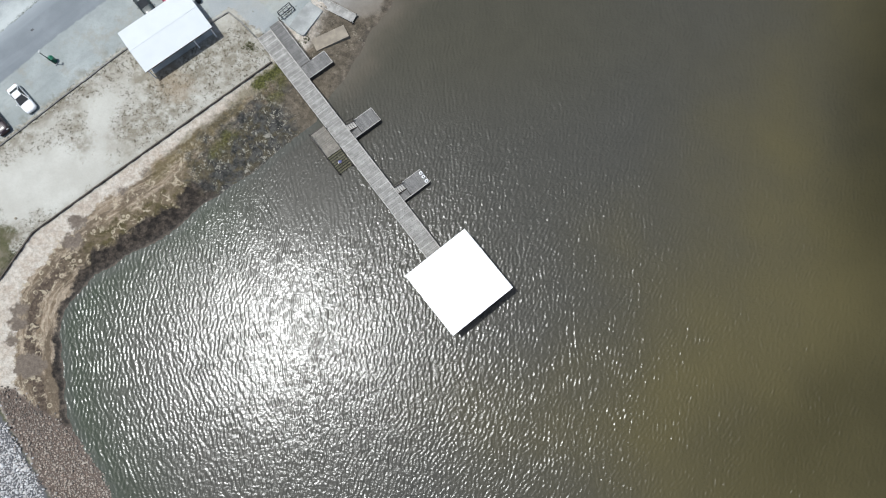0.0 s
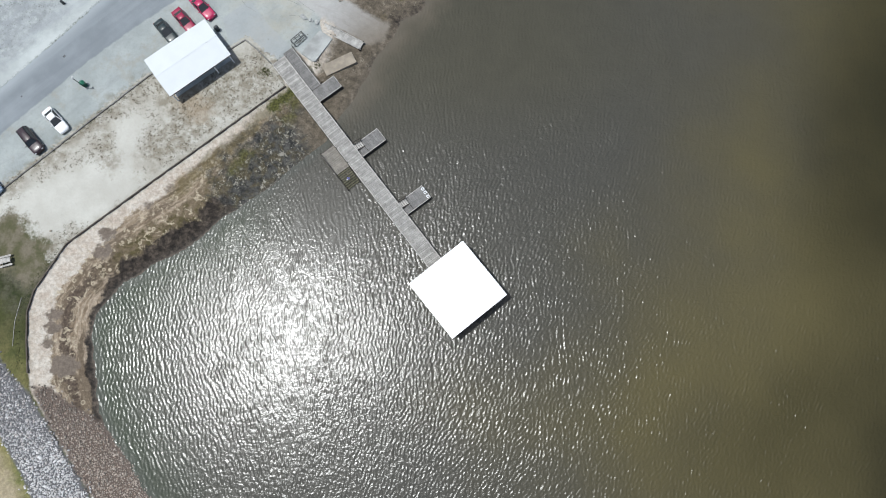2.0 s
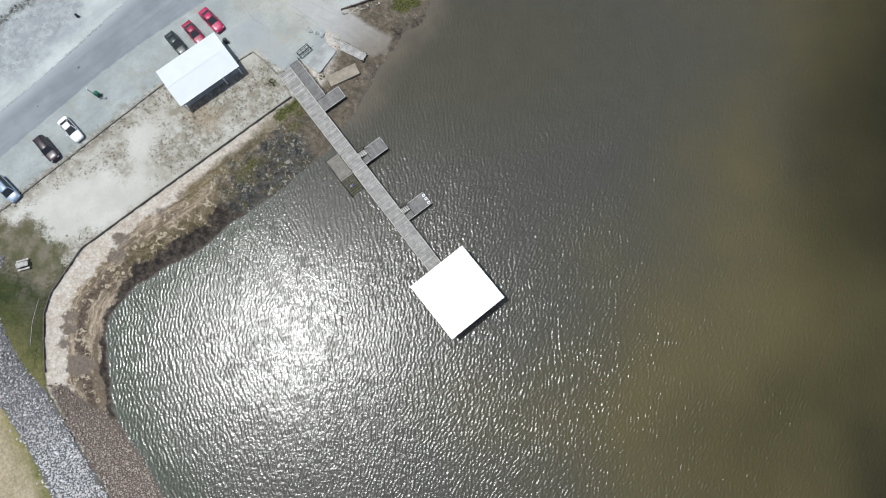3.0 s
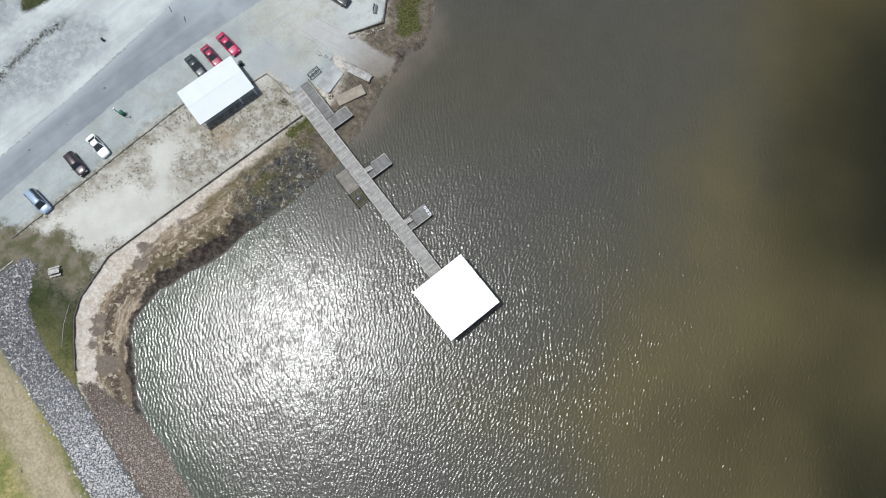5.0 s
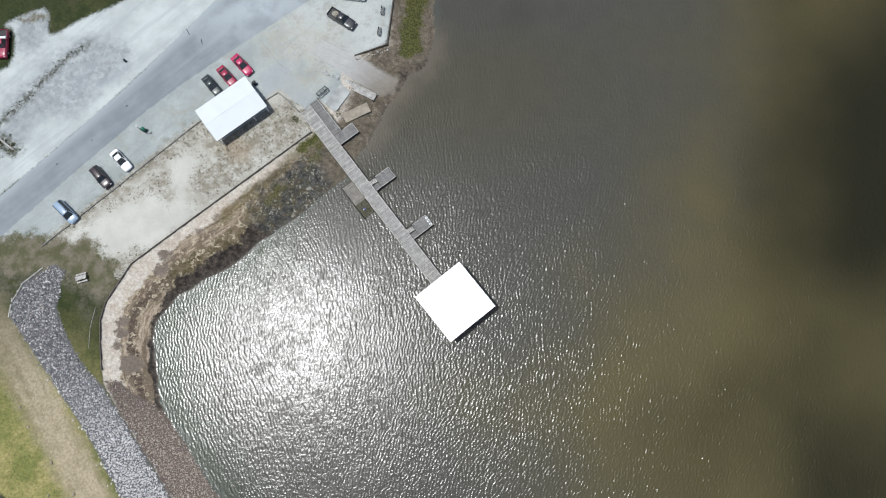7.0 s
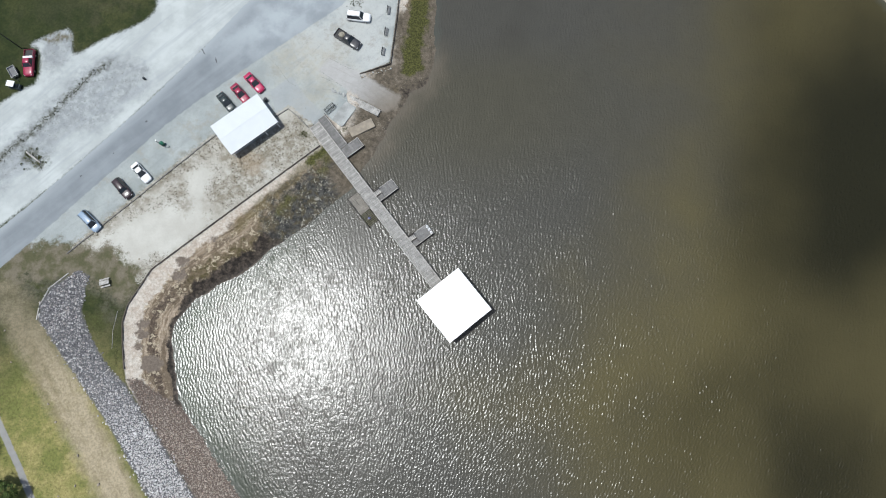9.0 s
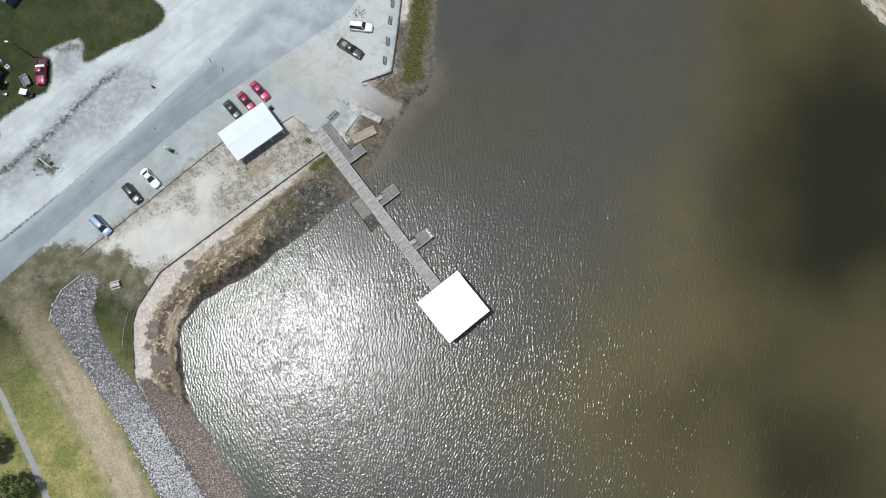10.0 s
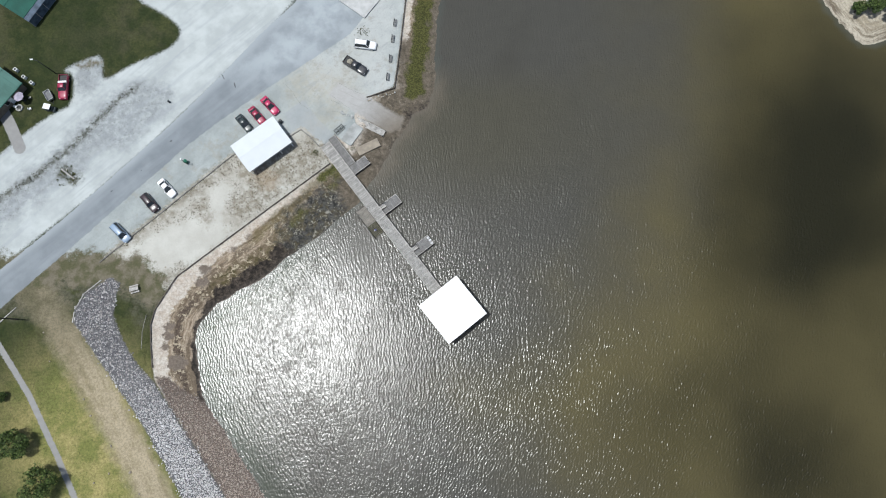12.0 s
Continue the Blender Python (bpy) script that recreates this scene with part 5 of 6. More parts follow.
build_car("van", BLUE, (-71.0, 25.05), -43, (4.95, 1.92, 1.72), "silver-blue minivan parked nose to the kerb", "car", ROW)
build_car("sedan", DARK_GREEN, (-45.5, 49.6), -49, (4.7, 1.8, 1.42), "dark green sedan with its nose under the shelter roof", "car", ROW)
build_car("sedan", MAROON, (-42.75, 51.45), -49, (4.75, 1.8, 1.44), "dark red sedan parked beside the shelter", "car", ROW)
build_car("sedan", RED, (-40.0, 53.75), -46.5, (4.9, 1.84, 1.45), "bright red sedan parked beside the shelter", "car", ROW)
build_car("pickup", BLACK, (-21.1, 63.0), -33.5, (5.85, 1.98, 1.88), "black pickup truck with an open bed on the lot", "pickup truck")
build_car("suv", WHITE, (-19.0, 68.05), -8, (5.0, 1.92, 1.85), "white sport utility vehicle on the pale lot", "car")
red_truck = build_car("pickup", MAROON, (-86.95, 58.5), -87, (5.75, 1.98, 1.88), "dark red pickup truck with a white toolbox across its bed", "pickup truck")
part("toolbox", boxes((-1.25, -0.97, 1.1, -0.78, 0.97, 1.4), bevel=0.03), JUG, red_truck, "white toolbox")

cargo = thing("cargo_bundle", pose(-21.1, 63.0, LOT, 0, 0, -33.5) @ pose(-1.55, 0.1, 0.84), "crumpled tan tarpaulin bundle in the truck bed", "bundle")
bm = bmesh.new()
bmesh.ops.create_icosphere(bm, subdivisions=3, radius=0.5)
for v in bm.verts:
    v.co = Vector((v.co.x * 1.3, v.co.y * 1.1, max(v.co.z * 0.45 + 0.12, 0))) * (1 + 0.3 * noise.noise(v.co * 3.5))
part("tarpaulin", bm, TARPAULIN, cargo)


def build_golf_cart():
    gc = thing("golf_cart", pose(-89.5, 53.5, LOT, 0, 0, -12), "small golf cart with a white roof", "golf cart")
    part("roof", boxes((-0.85, -0.62, 1.8, 0.75, 0.62, 1.88), bevel=0.03), JUG, gc, "white roof")
    part("body", boxes((-1.15, -0.55, 0.25, 1.15, 0.55, 0.6), (0.65, -0.5, 0.6, 1.2, 0.5, 0.85), (-1.2, -0.5, 0.6, -0.5, 0.5, 0.78), bevel=0.05), DARK_GREEN, gc)
    part("seat", boxes((-0.55, -0.5, 0.6, 0.0, 0.5, 0.82), (-0.7, -0.5, 0.78, -0.55, 0.5, 1.15), bevel=0.04), BLACK_TRIM, gc)
    for x in (-0.75, 0.65):
        for y in (-0.55, 0.55):
            part("post", rods(((x, y, 0.5), (x, y, 1.8), 0.02)), STEEL, gc)
            part("wheel", rods(((x, y - 0.1, 0.23), (x, y + 0.1, 0.23), 0.23), sides=14), RUBBER, gc)


def build_trailer():
    tr = thing("utility_trailer", pose(-90.2, 56.6, LOT, 0, 0, -58), "small open silver utility trailer", "trailer")
    part("bed", boxes((-1.25, -0.7, 0.5, 1.25, 0.7, 0.56)), BENCH_SLAT, tr, "dark grey bed")
    for y in (-0.7, 0.7):
        part("side_panel", boxes((-1.25, y - 0.025, 0.5, 1.25, y + 0.025, 0.9)), GALV, tr)
        part("wheel", rods(((0, y * 1.15 - 0.09, 0.3), (0, y * 1.15 + 0.09, 0.3), 0.3), sides=14), RUBBER, tr)
    for x in (-1.25, 1.25):
        part("end_panel", boxes((x - 0.025, -0.7, 0.5, x + 0.025, 0.7, 0.9)), GALV, tr)
    part("drawbar", rods(((1.2, 0.5, 0.5), (2.2, 0, 0.45), 0.04), ((1.2, -0.5, 0.5), (2.2, 0, 0.45), 0.04), ((2.2, 0, -0.02), (2.2, 0, 0.5), 0.03)), STEEL, tr)


build_golf_cart()
build_trailer()


# ---- fixtures on the lot ----
BIN_GREEN = plain("green_bin_plastic", (0.012, 0.12, 0.07), 0.5, 0, 0.15, 4, 20, 0)
lamp = thing("lamp_post", pose(-57.75, 40.45, LOT), "dark lamp post with a small pale head on the lot", "lamp post")
part("pole", rods(((0, 0, -0.2), (0, 0, 3.6), 0.07, 0.05)), STEEL, lamp)
part("head", boxes((-0.12, -0.1, 3.55, 0.12, 0.35, 3.68), bevel=0.03), GALV, lamp, "pale lamp head")
part("base", rods(((0, 0, -0.05), (0, 0, 0.12), 0.2), sides=12), CONCRETE, lamp)
bin_ = thing("litter_bin", pose(-58.0, 40.95, LOT), "green litter bin beside the lamp post", "litter bin")
part("drum", rods(((0, 0, 0), (0, 0, 0.95), 0.36, 0.4), sides=16), BIN_GREEN, bin_)
part("lid", rods(((0, 0, 0.95), (0, 0, 1.02), 0.42), ((0, 0, 1.02), (0, 0, 1.22), 0.4, 0.12), sides=16), BIN_GREEN, bin_)
sb = thing("litter_bin", pose(-37.5, 50.1, LOT), "dark litter bin at the shelter's corner", "litter bin")
part("drum", rods(((0, 0, 0), (0, 0, 0.9), 0.33, 0.36), sides=16), STEEL, sb)
part("lid", rods(((0, 0, 0.9), (0, 0, 1.05), 0.37, 0.2), sides=16), STEEL, sb)
st = thing("bollard", pose(-62.9, 55.0, LOT), "short dark bollard on the gravel", "bollard")
part("post", rods(((0, 0, -0.1), (0, 0, 0.75), 0.24, 0.22), ((0, 0, 0.75), (0, 0, 0.82), 0.22, 0.12), sides=12), STEEL, st)


def build_bench(m):
    be = thing("bench", m, "dark grey slatted metal bench facing the lake", "bench", "benches along the seawall")
    for k in range(4):
        part("seat_slat", boxes((-0.85, -0.2 + k * 0.125, 0.42, 0.85, -0.1 + k * 0.125, 0.46)), BENCH_SLAT, be)
    for k in range(3):
        part("back_slat", boxes((-0.85, 0.3 + k * 0.03, 0.52 + k * 0.13, 0.85, 0.34 + k * 0.03, 0.62 + k * 0.13)), STEEL, be)
    for x in (-0.75, 0.75):
        part("leg", boxes((x - 0.04, -0.2, -0.02, x + 0.04, -0.12, 0.42), (x - 0.04, 0.28, -0.02, x + 0.04, 0.36, 0.9)), STEEL, be)
    return be


bench = build_bench(pose(-12.3, 73.5, LOT, 0, 0, 84))
for x, y in ((-12.75, 69.6), (-13.2, 64.8), (-13.75, 60.45)):
    copy_thing(bench, pose(x, y, LOT, 0, 0, 84))


def build_picnic_table():
    pt = thing("picnic_table", pose(-67.1, 12.95, LOT, 0, 0, 16), "pale grey wooden picnic table on bare ground", "picnic table")
    for k in range(5):
        part("top_board", boxes((-0.95, -0.38 + k * 0.155, 0.72, 0.95, -0.24 + k * 0.155, 0.76)), EDGE_WOOD, pt)
    for s in (-1, 1):
        part("seat", boxes((-0.95, s * 0.7 - 0.14, 0.42, 0.95, s * 0.7 + 0.14, 0.46)), EDGE_WOOD, pt)
        for e in (-1, 1):
            part("leg", rods(((s * 0.7, e * 0.68, -0.02), (s * 0.7, e * 0.2, 0.73), 0.05), sides=4), DARK_WOOD, pt)
        part("crossbar", boxes((s * 0.7 - 0.04, -0.8, 0.36, s * 0.7 + 0.04, 0.8, 0.42)), DARK_WOOD, pt)


build_picnic_table()
sl = thing("street_lamp", pose(-89.5, 62.1, LOT), "tall dark street lamp with a white head on the lawn", "street lamp")
part("pole", rods(((0, 0, -0.3), (0, 0, 6.3), 0.13, 0.08)), STEEL, sl)
part("arm", rods(((0, 0, 6.2), (-0.9, 0.2, 6.45), 0.05)), STEEL, sl)
part("head", boxes((-1.5, 0.05, 6.38, -0.8, 0.35, 6.55), bevel=0.05), JUG, sl, "white lamp head")
up = thing("utility_pole", pose(-91.9, 6.6, LOT), "dark wooden utility pole beside the road", "utility pole")
part("pole", rods(((0, 0, -0.5), (0, 0, 8.5), 0.16, 0.11)), DARK_WOOD, up)
part("crossarm", boxes((-1.1, -0.06, 7.9, 1.1, 0.06, 8.05)), DARK_WOOD, up)
for x in (-1.0, 0, 1.0):
    part("insulator", rods(((x, 0, 8.05), (x, 0, 8.25), 0.05)), GALV, up)
lg = thing("log", Matrix(), "pale bare log lying beside the road", "log")
part("trunk", rods(((-95.6, 5.9, LOT + 0.12), (-92.4, 9.1, LOT + 0.1), 0.15, 0.1)), EDGE_WOOD, lg)
lg = thing("log", Matrix(), "pale fallen log in a dark weedy patch", "log")
part("trunk", rods(((-85.6, 39.5, LOT + 0.3), (-82.7, 37.3, LOT + 0.16), 0.2, 0.15), sides=10), EDGE_WOOD, lg)
part("branch", rods(((-84.6, 38.75, LOT + 0.3), (-84.2, 39.6, LOT + 0.7), 0.07, 0.03)), EDGE_WOOD, lg)
m, length = along((-23.8, 78.1), (-19.4, 74.8))
ns = thing("concrete_slab", m @ pose(0, 0, LOT), "large pale raised concrete slab north of the lot", "slab")
part("slab", boxes((-2, 0, -0.2, length, 14, 0.32), bevel=0.03), CONCRETE, ns)


# ---- houses and their yard ----
def build_house(m, length, wide, eave, rise, roof_mat, wall_mat, label):
    """The corner of the eaves at the origin; x and y run along the eaves."""
    ho = thing("house", m @ pose(0, 0, LOT), label, "house", "houses beside the yard")
    o = 0.45
    wall = part("wall", boxes((o, o, -0.3, length - o, wide - o, eave)), wall_mat, ho)
    bm = bmesh.new()
    ring = [(0, eave), (wide / 2, eave + rise), (wide, eave), (wide, eave - 0.14), (wide / 2, eave + rise - 0.14), (0, eave - 0.14)]
    ends = [[bm.verts.new((x, y, z)) for y, z in ring] for x in (0, length)]
    for i in range(6):
        bm.faces.new([ends[0][i], ends[0][(i + 1) % 6], ends[1][(i + 1) % 6], ends[1][i]])
    for e in ends:
        bm.faces.new([e[0], e[1], e[4], e[5]]), bm.faces.new([e[1], e[2], e[3], e[4]])
    bmesh.ops.recalc_face_normals(bm, faces=bm.faces[:])
    roof = part("roof", bm, roof_mat, ho)
    part("ridge_cap", boxes((0, wide / 2 - 0.15, eave + rise - 0.03, length, wide / 2 + 0.15, eave + rise + 0.04)), roof_mat, roof)
    slope = rise / (wide / 2)
    for k in range(1, int(length / 0.9)):
        bm = bmesh.new()
        for s in (0, 1):
            y0, y1 = (0.02, wide / 2 - 0.15) if s == 0 else (wide - 0.02, wide / 2 + 0.15)
            z0, z1 = eave + slope * 0.02, eave + rise - slope * 0.15
            rod(bm, (k * 0.9, y0, z0 + 0.012), (k * 0.9, y1, z1 + 0.012), 0.03, sides=4)
        part("roof_rib", bm, roof_mat, roof)
    bm = bmesh.new()
    for x in (o, length - o):
        a = [bm.verts.new((x + d, y, z)) for d in (-0.05, 0.05) for y, z in ((o, eave - 0.05), (wide - o, eave - 0.05), (wide / 2, eave + rise - 0.2))]
        bm.faces.new(a[:3]), bm.faces.new(a[3:])
        for i in range(3):
            bm.faces.new([a[i], a[(i + 1) % 3], a[(i + 1) % 3 + 3], a[i + 3]])
    part("gable", bm, wall_mat, ho)
    for x in (length * 0.3, length * 0.6):
        w = part("window", boxes((x - 0.55, o - 0.04, 0.9, x + 0.55, o + 0.02, 2.0)), JUG, ho, "white window frame")
        part("pane", boxes((x - 0.48, o - 0.06, 0.97, x + 0.48, o - 0.03, 1.93)), GLASS, w)
    return ho


NE = math.degrees(math.atan2(0.81, 0.59))
h2 = build_house(pose(-103.3, 47.4, 0, 0, 0, NE), 14, 9, 2.7, 1.5, GREEN_FADED, BROWN_WALL, "house with a faded green metal gable roof")
d = part("door", boxes((9.0, 0.38, 0, 9.9, 0.44, 2.05)), JUG, h2, "white door")
part("door_handle", rods(((9.1, 0.34, 1.0), (9.1, 0.38, 1.0), 0.03)), STEEL, d)
part("gutter", boxes((0, -0.14, 2.52, 14, -0.01, 2.66)), GREEN_ROOF, h2, "green eaves gutter")
NE1 = math.degrees(math.atan2(0.855, 0.52))
h1 = build_house(pose(-96.4, 74.1, 0, 0, 0, NE1), 13, 9, 2.9, 1.3, GREEN_ROOF, BROWN_WALL, "house with a deep green metal roof and tin porch")
porch = thing("porch_roof", pose(-96.4, 74.1, LOT, 0, 0, NE1 - 90), "blue-grey tin lean-to porch roof beside the green roof", "porch")
bm = bmesh.new()
q = [(0.03, 0.0, 2.72), (0.03, 8, 2.72), (1.15, 8, 2.35), (1.15, 0.0, 2.35)]
bm.faces.new([bm.verts.new(v) for v in q])
res = bmesh.ops.extrude_face_region(bm, geom=bm.faces[:])
bmesh.ops.translate(bm, verts=[v for v in res["geom"] if isinstance(v, bmesh.types.BMVert)], vec=(0, 0, 0.08))
bmesh.ops.recalc_face_normals(bm, faces=bm.faces[:])
part("roof_sheet", bm, BLUE_GREY, porch)
for y in (0.1, 2.6, 5.2, 7.8):
    part("post", boxes((0.98, y - 0.06, -0.1, 1.1, y + 0.06, 2.37)), EDGE_WOOD, porch)
    part("roof_rib", rods(((0.05, y, 2.8), (1.15, y, 2.44), 0.03), sides=4), BLUE_GREY, porch)
part("screen_wall", boxes((0.95, 0.1, -0.1, 1.0, 7.9, 2.36)), BLUE_GREY, porch, "blue-grey screen wall")

um = thing("patio_umbrella", pose(-95.9, 55.75, LOT), "mauve-grey patio umbrella beside the house", "umbrella")
bm = bmesh.new()
bmesh.ops.create_cone(bm, cap_ends=False, segments=8, radius1=1.15, radius2=0.02, depth=0.5, matrix=pose(0, 0, 2.35))
part("canopy", bm, plain("mauve_canvas", (0.36, 0.33, 0.4), 0.85, 0, 0.12, 2, 20, 0), um)
part("pole", rods(((0, 0, 0), (0, 0, 2.6), 0.025)), GALV, um)
part("base", rods(((0, 0, 0), (0, 0, 0.1), 0.28), sides=14), STEEL, um)
for k, (x, y, a) in enumerate(((-96.6, 53.3, 20), (-94.3, 53.6, 120), (-94.6, 56.2, 200), (-97.6, 54.1, 70))):
    ch = thing("garden_chair", pose(x, y, LOT, 0, 0, a), "small pale garden chair in the yard", "chair", "garden chairs in the yard")
    part("seat", boxes((-0.25, -0.25, 0.4, 0.25, 0.25, 0.45), bevel=0.02), JUG if k % 2 else EDGE_WOOD, ch)
    part("backrest", boxes((-0.25, 0.22, 0.45, 0.25, 0.27, 0.85), bevel=0.02), JUG if k % 2 else EDGE_WOOD, ch)
    for sx in (-0.22, 0.22):
        for sy in (-0.22, 0.22):
            part("leg", rods(((sx, sy, 0), (sx, sy, 0.4), 0.02)), GALV, ch)
ft = thing("fire_pit", pose(-96.9, 53.9, LOT), "round stone fire pit with a dark centre", "fire pit")
bm = bmesh.new()
for k in range(12):
    box(bm, 0.55, -0.16, 0, 0.8, 0.16, 0.3, pose(0, 0, 0, 0, 0, 30 * k))
part("stone_ring", bm, CONCRETE, ft)
part("ash_bed", rods(((0, 0, 0), (0, 0, 0.08), 0.54), sides=16), BLACK_TRIM, ft)
for x, y, a in ((-94.5, 59.7, -36), (-96.4, 61.1, -36), (-98.5, 62.9, -36)):
    ac = thing("air_conditioner", pose(x, y, LOT, 0, 0, a), "pale box-shaped outdoor air conditioning unit", "air conditioner", "units along the house wall")
    part("case", boxes((-0.42, -0.36, 0, 0.42, 0.36, 0.8), bevel=0.03), JUG, ac)
    part("fan_grille", rods(((0, 0, 0.8), (0, 0, 0.83), 0.28), sides=14), STEEL, ac, "dark fan grille")


# ---- stones ----
def stone_variants(count, seed):
    """Small uneven lumps, as vertices and faces."""
    out = []
    for k in range(count):
        bm = bmesh.new()
        bmesh.ops.create_icosphere(bm, subdivisions=1, radius=1.0)
        squash = (random.Random(seed + k).uniform(0.75, 1.2), random.Random(seed + k + 50).uniform(0.6, 1.0), random.Random(seed + k + 90).uniform(0.5, 0.8))
        for v in bm.verts:
            v.co *= 1 + 0.45 * noise.noise(v.co * 1.4 + Vector((seed + 3.3 * k, 0, 0)))
            v.co = Vector((v.co.x * squash[0], v.co.y * squash[1], v.co.z * squash[2]))
        out.append((np.array([v.co[:] for v in bm.verts]), np.array([[v.index for v in f.verts] for f in bm.faces])))
        bm.free()
    return out


def stone_material(name, low, high, tint):
    n = Nodes(name)
    pick = n.calc("FRACT", n.calc("ADD", n.island(), n.chance()))
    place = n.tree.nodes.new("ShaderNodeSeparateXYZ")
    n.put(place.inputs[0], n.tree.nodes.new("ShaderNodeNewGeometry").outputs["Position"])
    # stones brighten southward: the sun's glare there is painted into their colour
    sunlit = n.step(n.calc("MULTIPLY_ADD", n.noise(0.15, 2), 10, place.outputs[1]), 4, -14)
    col = n.mix(n.calc("POWER", pick, n.step(sunlit, 0, 1, 1.9, 0.9)), low, n.mix(sunlit, high, tuple(min(1.7 * c, 0.8) for c in high)))
    col = n.mix(n.calc("MULTIPLY", sunlit, 0.45), col, high)
    col = n.mix(n.calc("MULTIPLY", sunlit, n.step(pick, 0.35, 0.1, 0, 0.8)), col, high)
    col = n.mix(n.step(n.calc("FRACT", n.calc("MULTIPLY", pick, 7.3)), 0.6, 0.95, 0, 0.6), col, tint)
    col = n.mix(n.step(n.noise(9, 3), 0.45, 0.75, 0, 0.45), col, low)
    n.set(Base_Color=col, Roughness=0.85)
    n.bump(n.noise(22, 3), 0.02)
    return n.mat


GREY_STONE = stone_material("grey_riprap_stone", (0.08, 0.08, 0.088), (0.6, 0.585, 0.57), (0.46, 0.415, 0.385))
BROWN_STONE = stone_material("brown_riprap_stone", (0.08, 0.066, 0.055), (0.34, 0.295, 0.25), (0.27, 0.192, 0.15))


def scatter(zone, step, jitter, seed, margin):
    """Jittered places inside a zone."""
    Z = np.array(zone)
    rng = np.random.default_rng(seed)
    xs, ys = np.arange(Z[:, 0].min(), Z[:, 0].max(), step), np.arange(Z[:, 1].min(), Z[:, 1].max(), step)
    Q = np.stack(np.meshgrid(xs, ys), -1).reshape(-1, 2)
    Q = Q + rng.uniform(-jitter, jitter, Q.shape)
    return Q[depth(Q, zone) + rng.normal(0, 0.4, len(Q)) > margin], rng


def lay_stones(name, zone, step, size, material, label, seed, picked):
    """Stones heaped over a zone: those in the picked stretch are pieces, the rest one heap."""
    Q, rng = scatter(zone, step, step * 0.45, seed, 0.2)
    zs = land(Q)[0]
    variants = stone_variants(8, seed)
    heap = thing(name, Matrix(), label, "riprap")
    tagged(heap, kind="structure")
    meshes = []
    for vs, fs in variants:
        me = bpy.data.meshes.new("stone")
        me.from_pydata(vs.tolist(), [], fs.tolist())
        me.materials.append(material)
        meshes.append(me)
    V, F, base, singles = [], [], 0, 0
    for (x, y), z in zip(Q, zs):
        r = size * rng.uniform(0.6, 1.35) * (1.35 if rng.random() < 0.1 else 1)
        m = pose(x, y, z + r * rng.uniform(0.1, 0.5), rng.uniform(-30, 30), rng.uniform(-30, 30), rng.uniform(0, 360)) @ Matrix.Scale(r, 4)
        k = int(rng.integers(8))
        if singles < 300 and picked[0] < y < picked[1]:
            shared("stone", meshes[k], m, heap)
            singles += 1
            continue
        vs, fs = variants[k]
        M = np.array(m)
        V.append(vs @ M[:3, :3].T + M[:3, 3])
        F.append(fs + base)
        base += len(vs)
    me = bpy.data.meshes.new("stones")
    me.from_pydata(np.vstack(V).tolist(), [], np.vstack(F).tolist())
    me.materials.append(material)
    rest = new("stones", me)
    rest.parent = heap
    tagged(rest, kind="stuff")


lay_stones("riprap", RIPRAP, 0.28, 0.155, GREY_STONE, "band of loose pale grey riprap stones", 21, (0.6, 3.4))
lay_stones("riprap", BROWN, 0.27, 0.145, BROWN_STONE, "band of brown stones at the waterline", 33, (-14, -5))
rnd = random.Random(9)
variants = stone_variants(4, 77)
for x, y, r in ((-85.9, 3.8, 0.25), (-84, -2.2, 0.22), (-76, -9.9, 0.28), (-74.2, -13.2, 0.3), (-69.4, -19.2, 0.32), (-69.4, -24.6, 0.25), (-65, -24.3, 0.3), (-72.3, -26.4, 0.24), (-62.8, -28.5, 0.25), (-61, 17.6, 0.2)):
    vs, fs = variants[rnd.randrange(4)]
    me = bpy.data.meshes.new("stone")
    me.from_pydata(vs.tolist(), [], fs.tolist())
    me.materials.append(TAN_SLAB)
    ob = new("stone", me)
    ob.matrix_world = pose(x, y, LOT + 0.3 * r, 0, 0, rnd.uniform(0, 360)) @ Matrix.Scale(r * 0.95, 4)
    tagged(ob, "tan stone lying on the mown grass", "stone", "stones on the lawn")


for k in range(22):
    x = -18.3 + 5.9 * k / 21 + rnd.uniform(-0.15, 0.15)
    y = 55.1 + 2.1 * k / 21 + rnd.uniform(-0.35, 0.25)
    vs, fs = variants[rnd.randrange(4)]
    me = bpy.data.meshes.new("stone")
    me.from_pydata(vs.tolist(), [], fs.tolist())
    me.materials.append(TAN_SLAB if k % 3 else PAD_GREY)
    ob = new("stone", me)
    r = rnd.uniform(0.11, 0.24)
    ob.matrix_world = pose(x, y, ground_z(x, y) + 0.3 * r, rnd.uniform(-20, 20), 0, rnd.uniform(0, 360)) @ Matrix.Scale(r, 4)
    tagged(ob, "tan broken stone at the foot of the seawall", "stone", "stones under the seawall")


# ---- plants ----
def leaf_material(name, dark, light):
    n = Nodes(name)
    col = n.mix(n.step(n.island(), 0.0, 1.0), dark, light)
    col = n.mix(n.step(n.noise(0.9, 3), 0.4, 0.7, 0, 0.55), col, dark)
    n.set(Base_Color=col, Roughness=0.7, Specular_IOR_Level=0.25)
    return n.mat


LEAF = leaf_material("tree_leaves", (0.026, 0.044, 0.014), (0.13, 0.185, 0.05))
SCRUB = leaf_material("scrub_leaves", (0.04, 0.048, 0.018), (0.15, 0.155, 0.07))
HEDGE_LEAF = leaf_material("grey_scrub_leaves", (0.03, 0.033, 0.02), (0.11, 0.112, 0.07))
REED = leaf_material("shore_grass_blades", (0.026, 0.03, 0.011), (0.08, 0.078, 0.027))
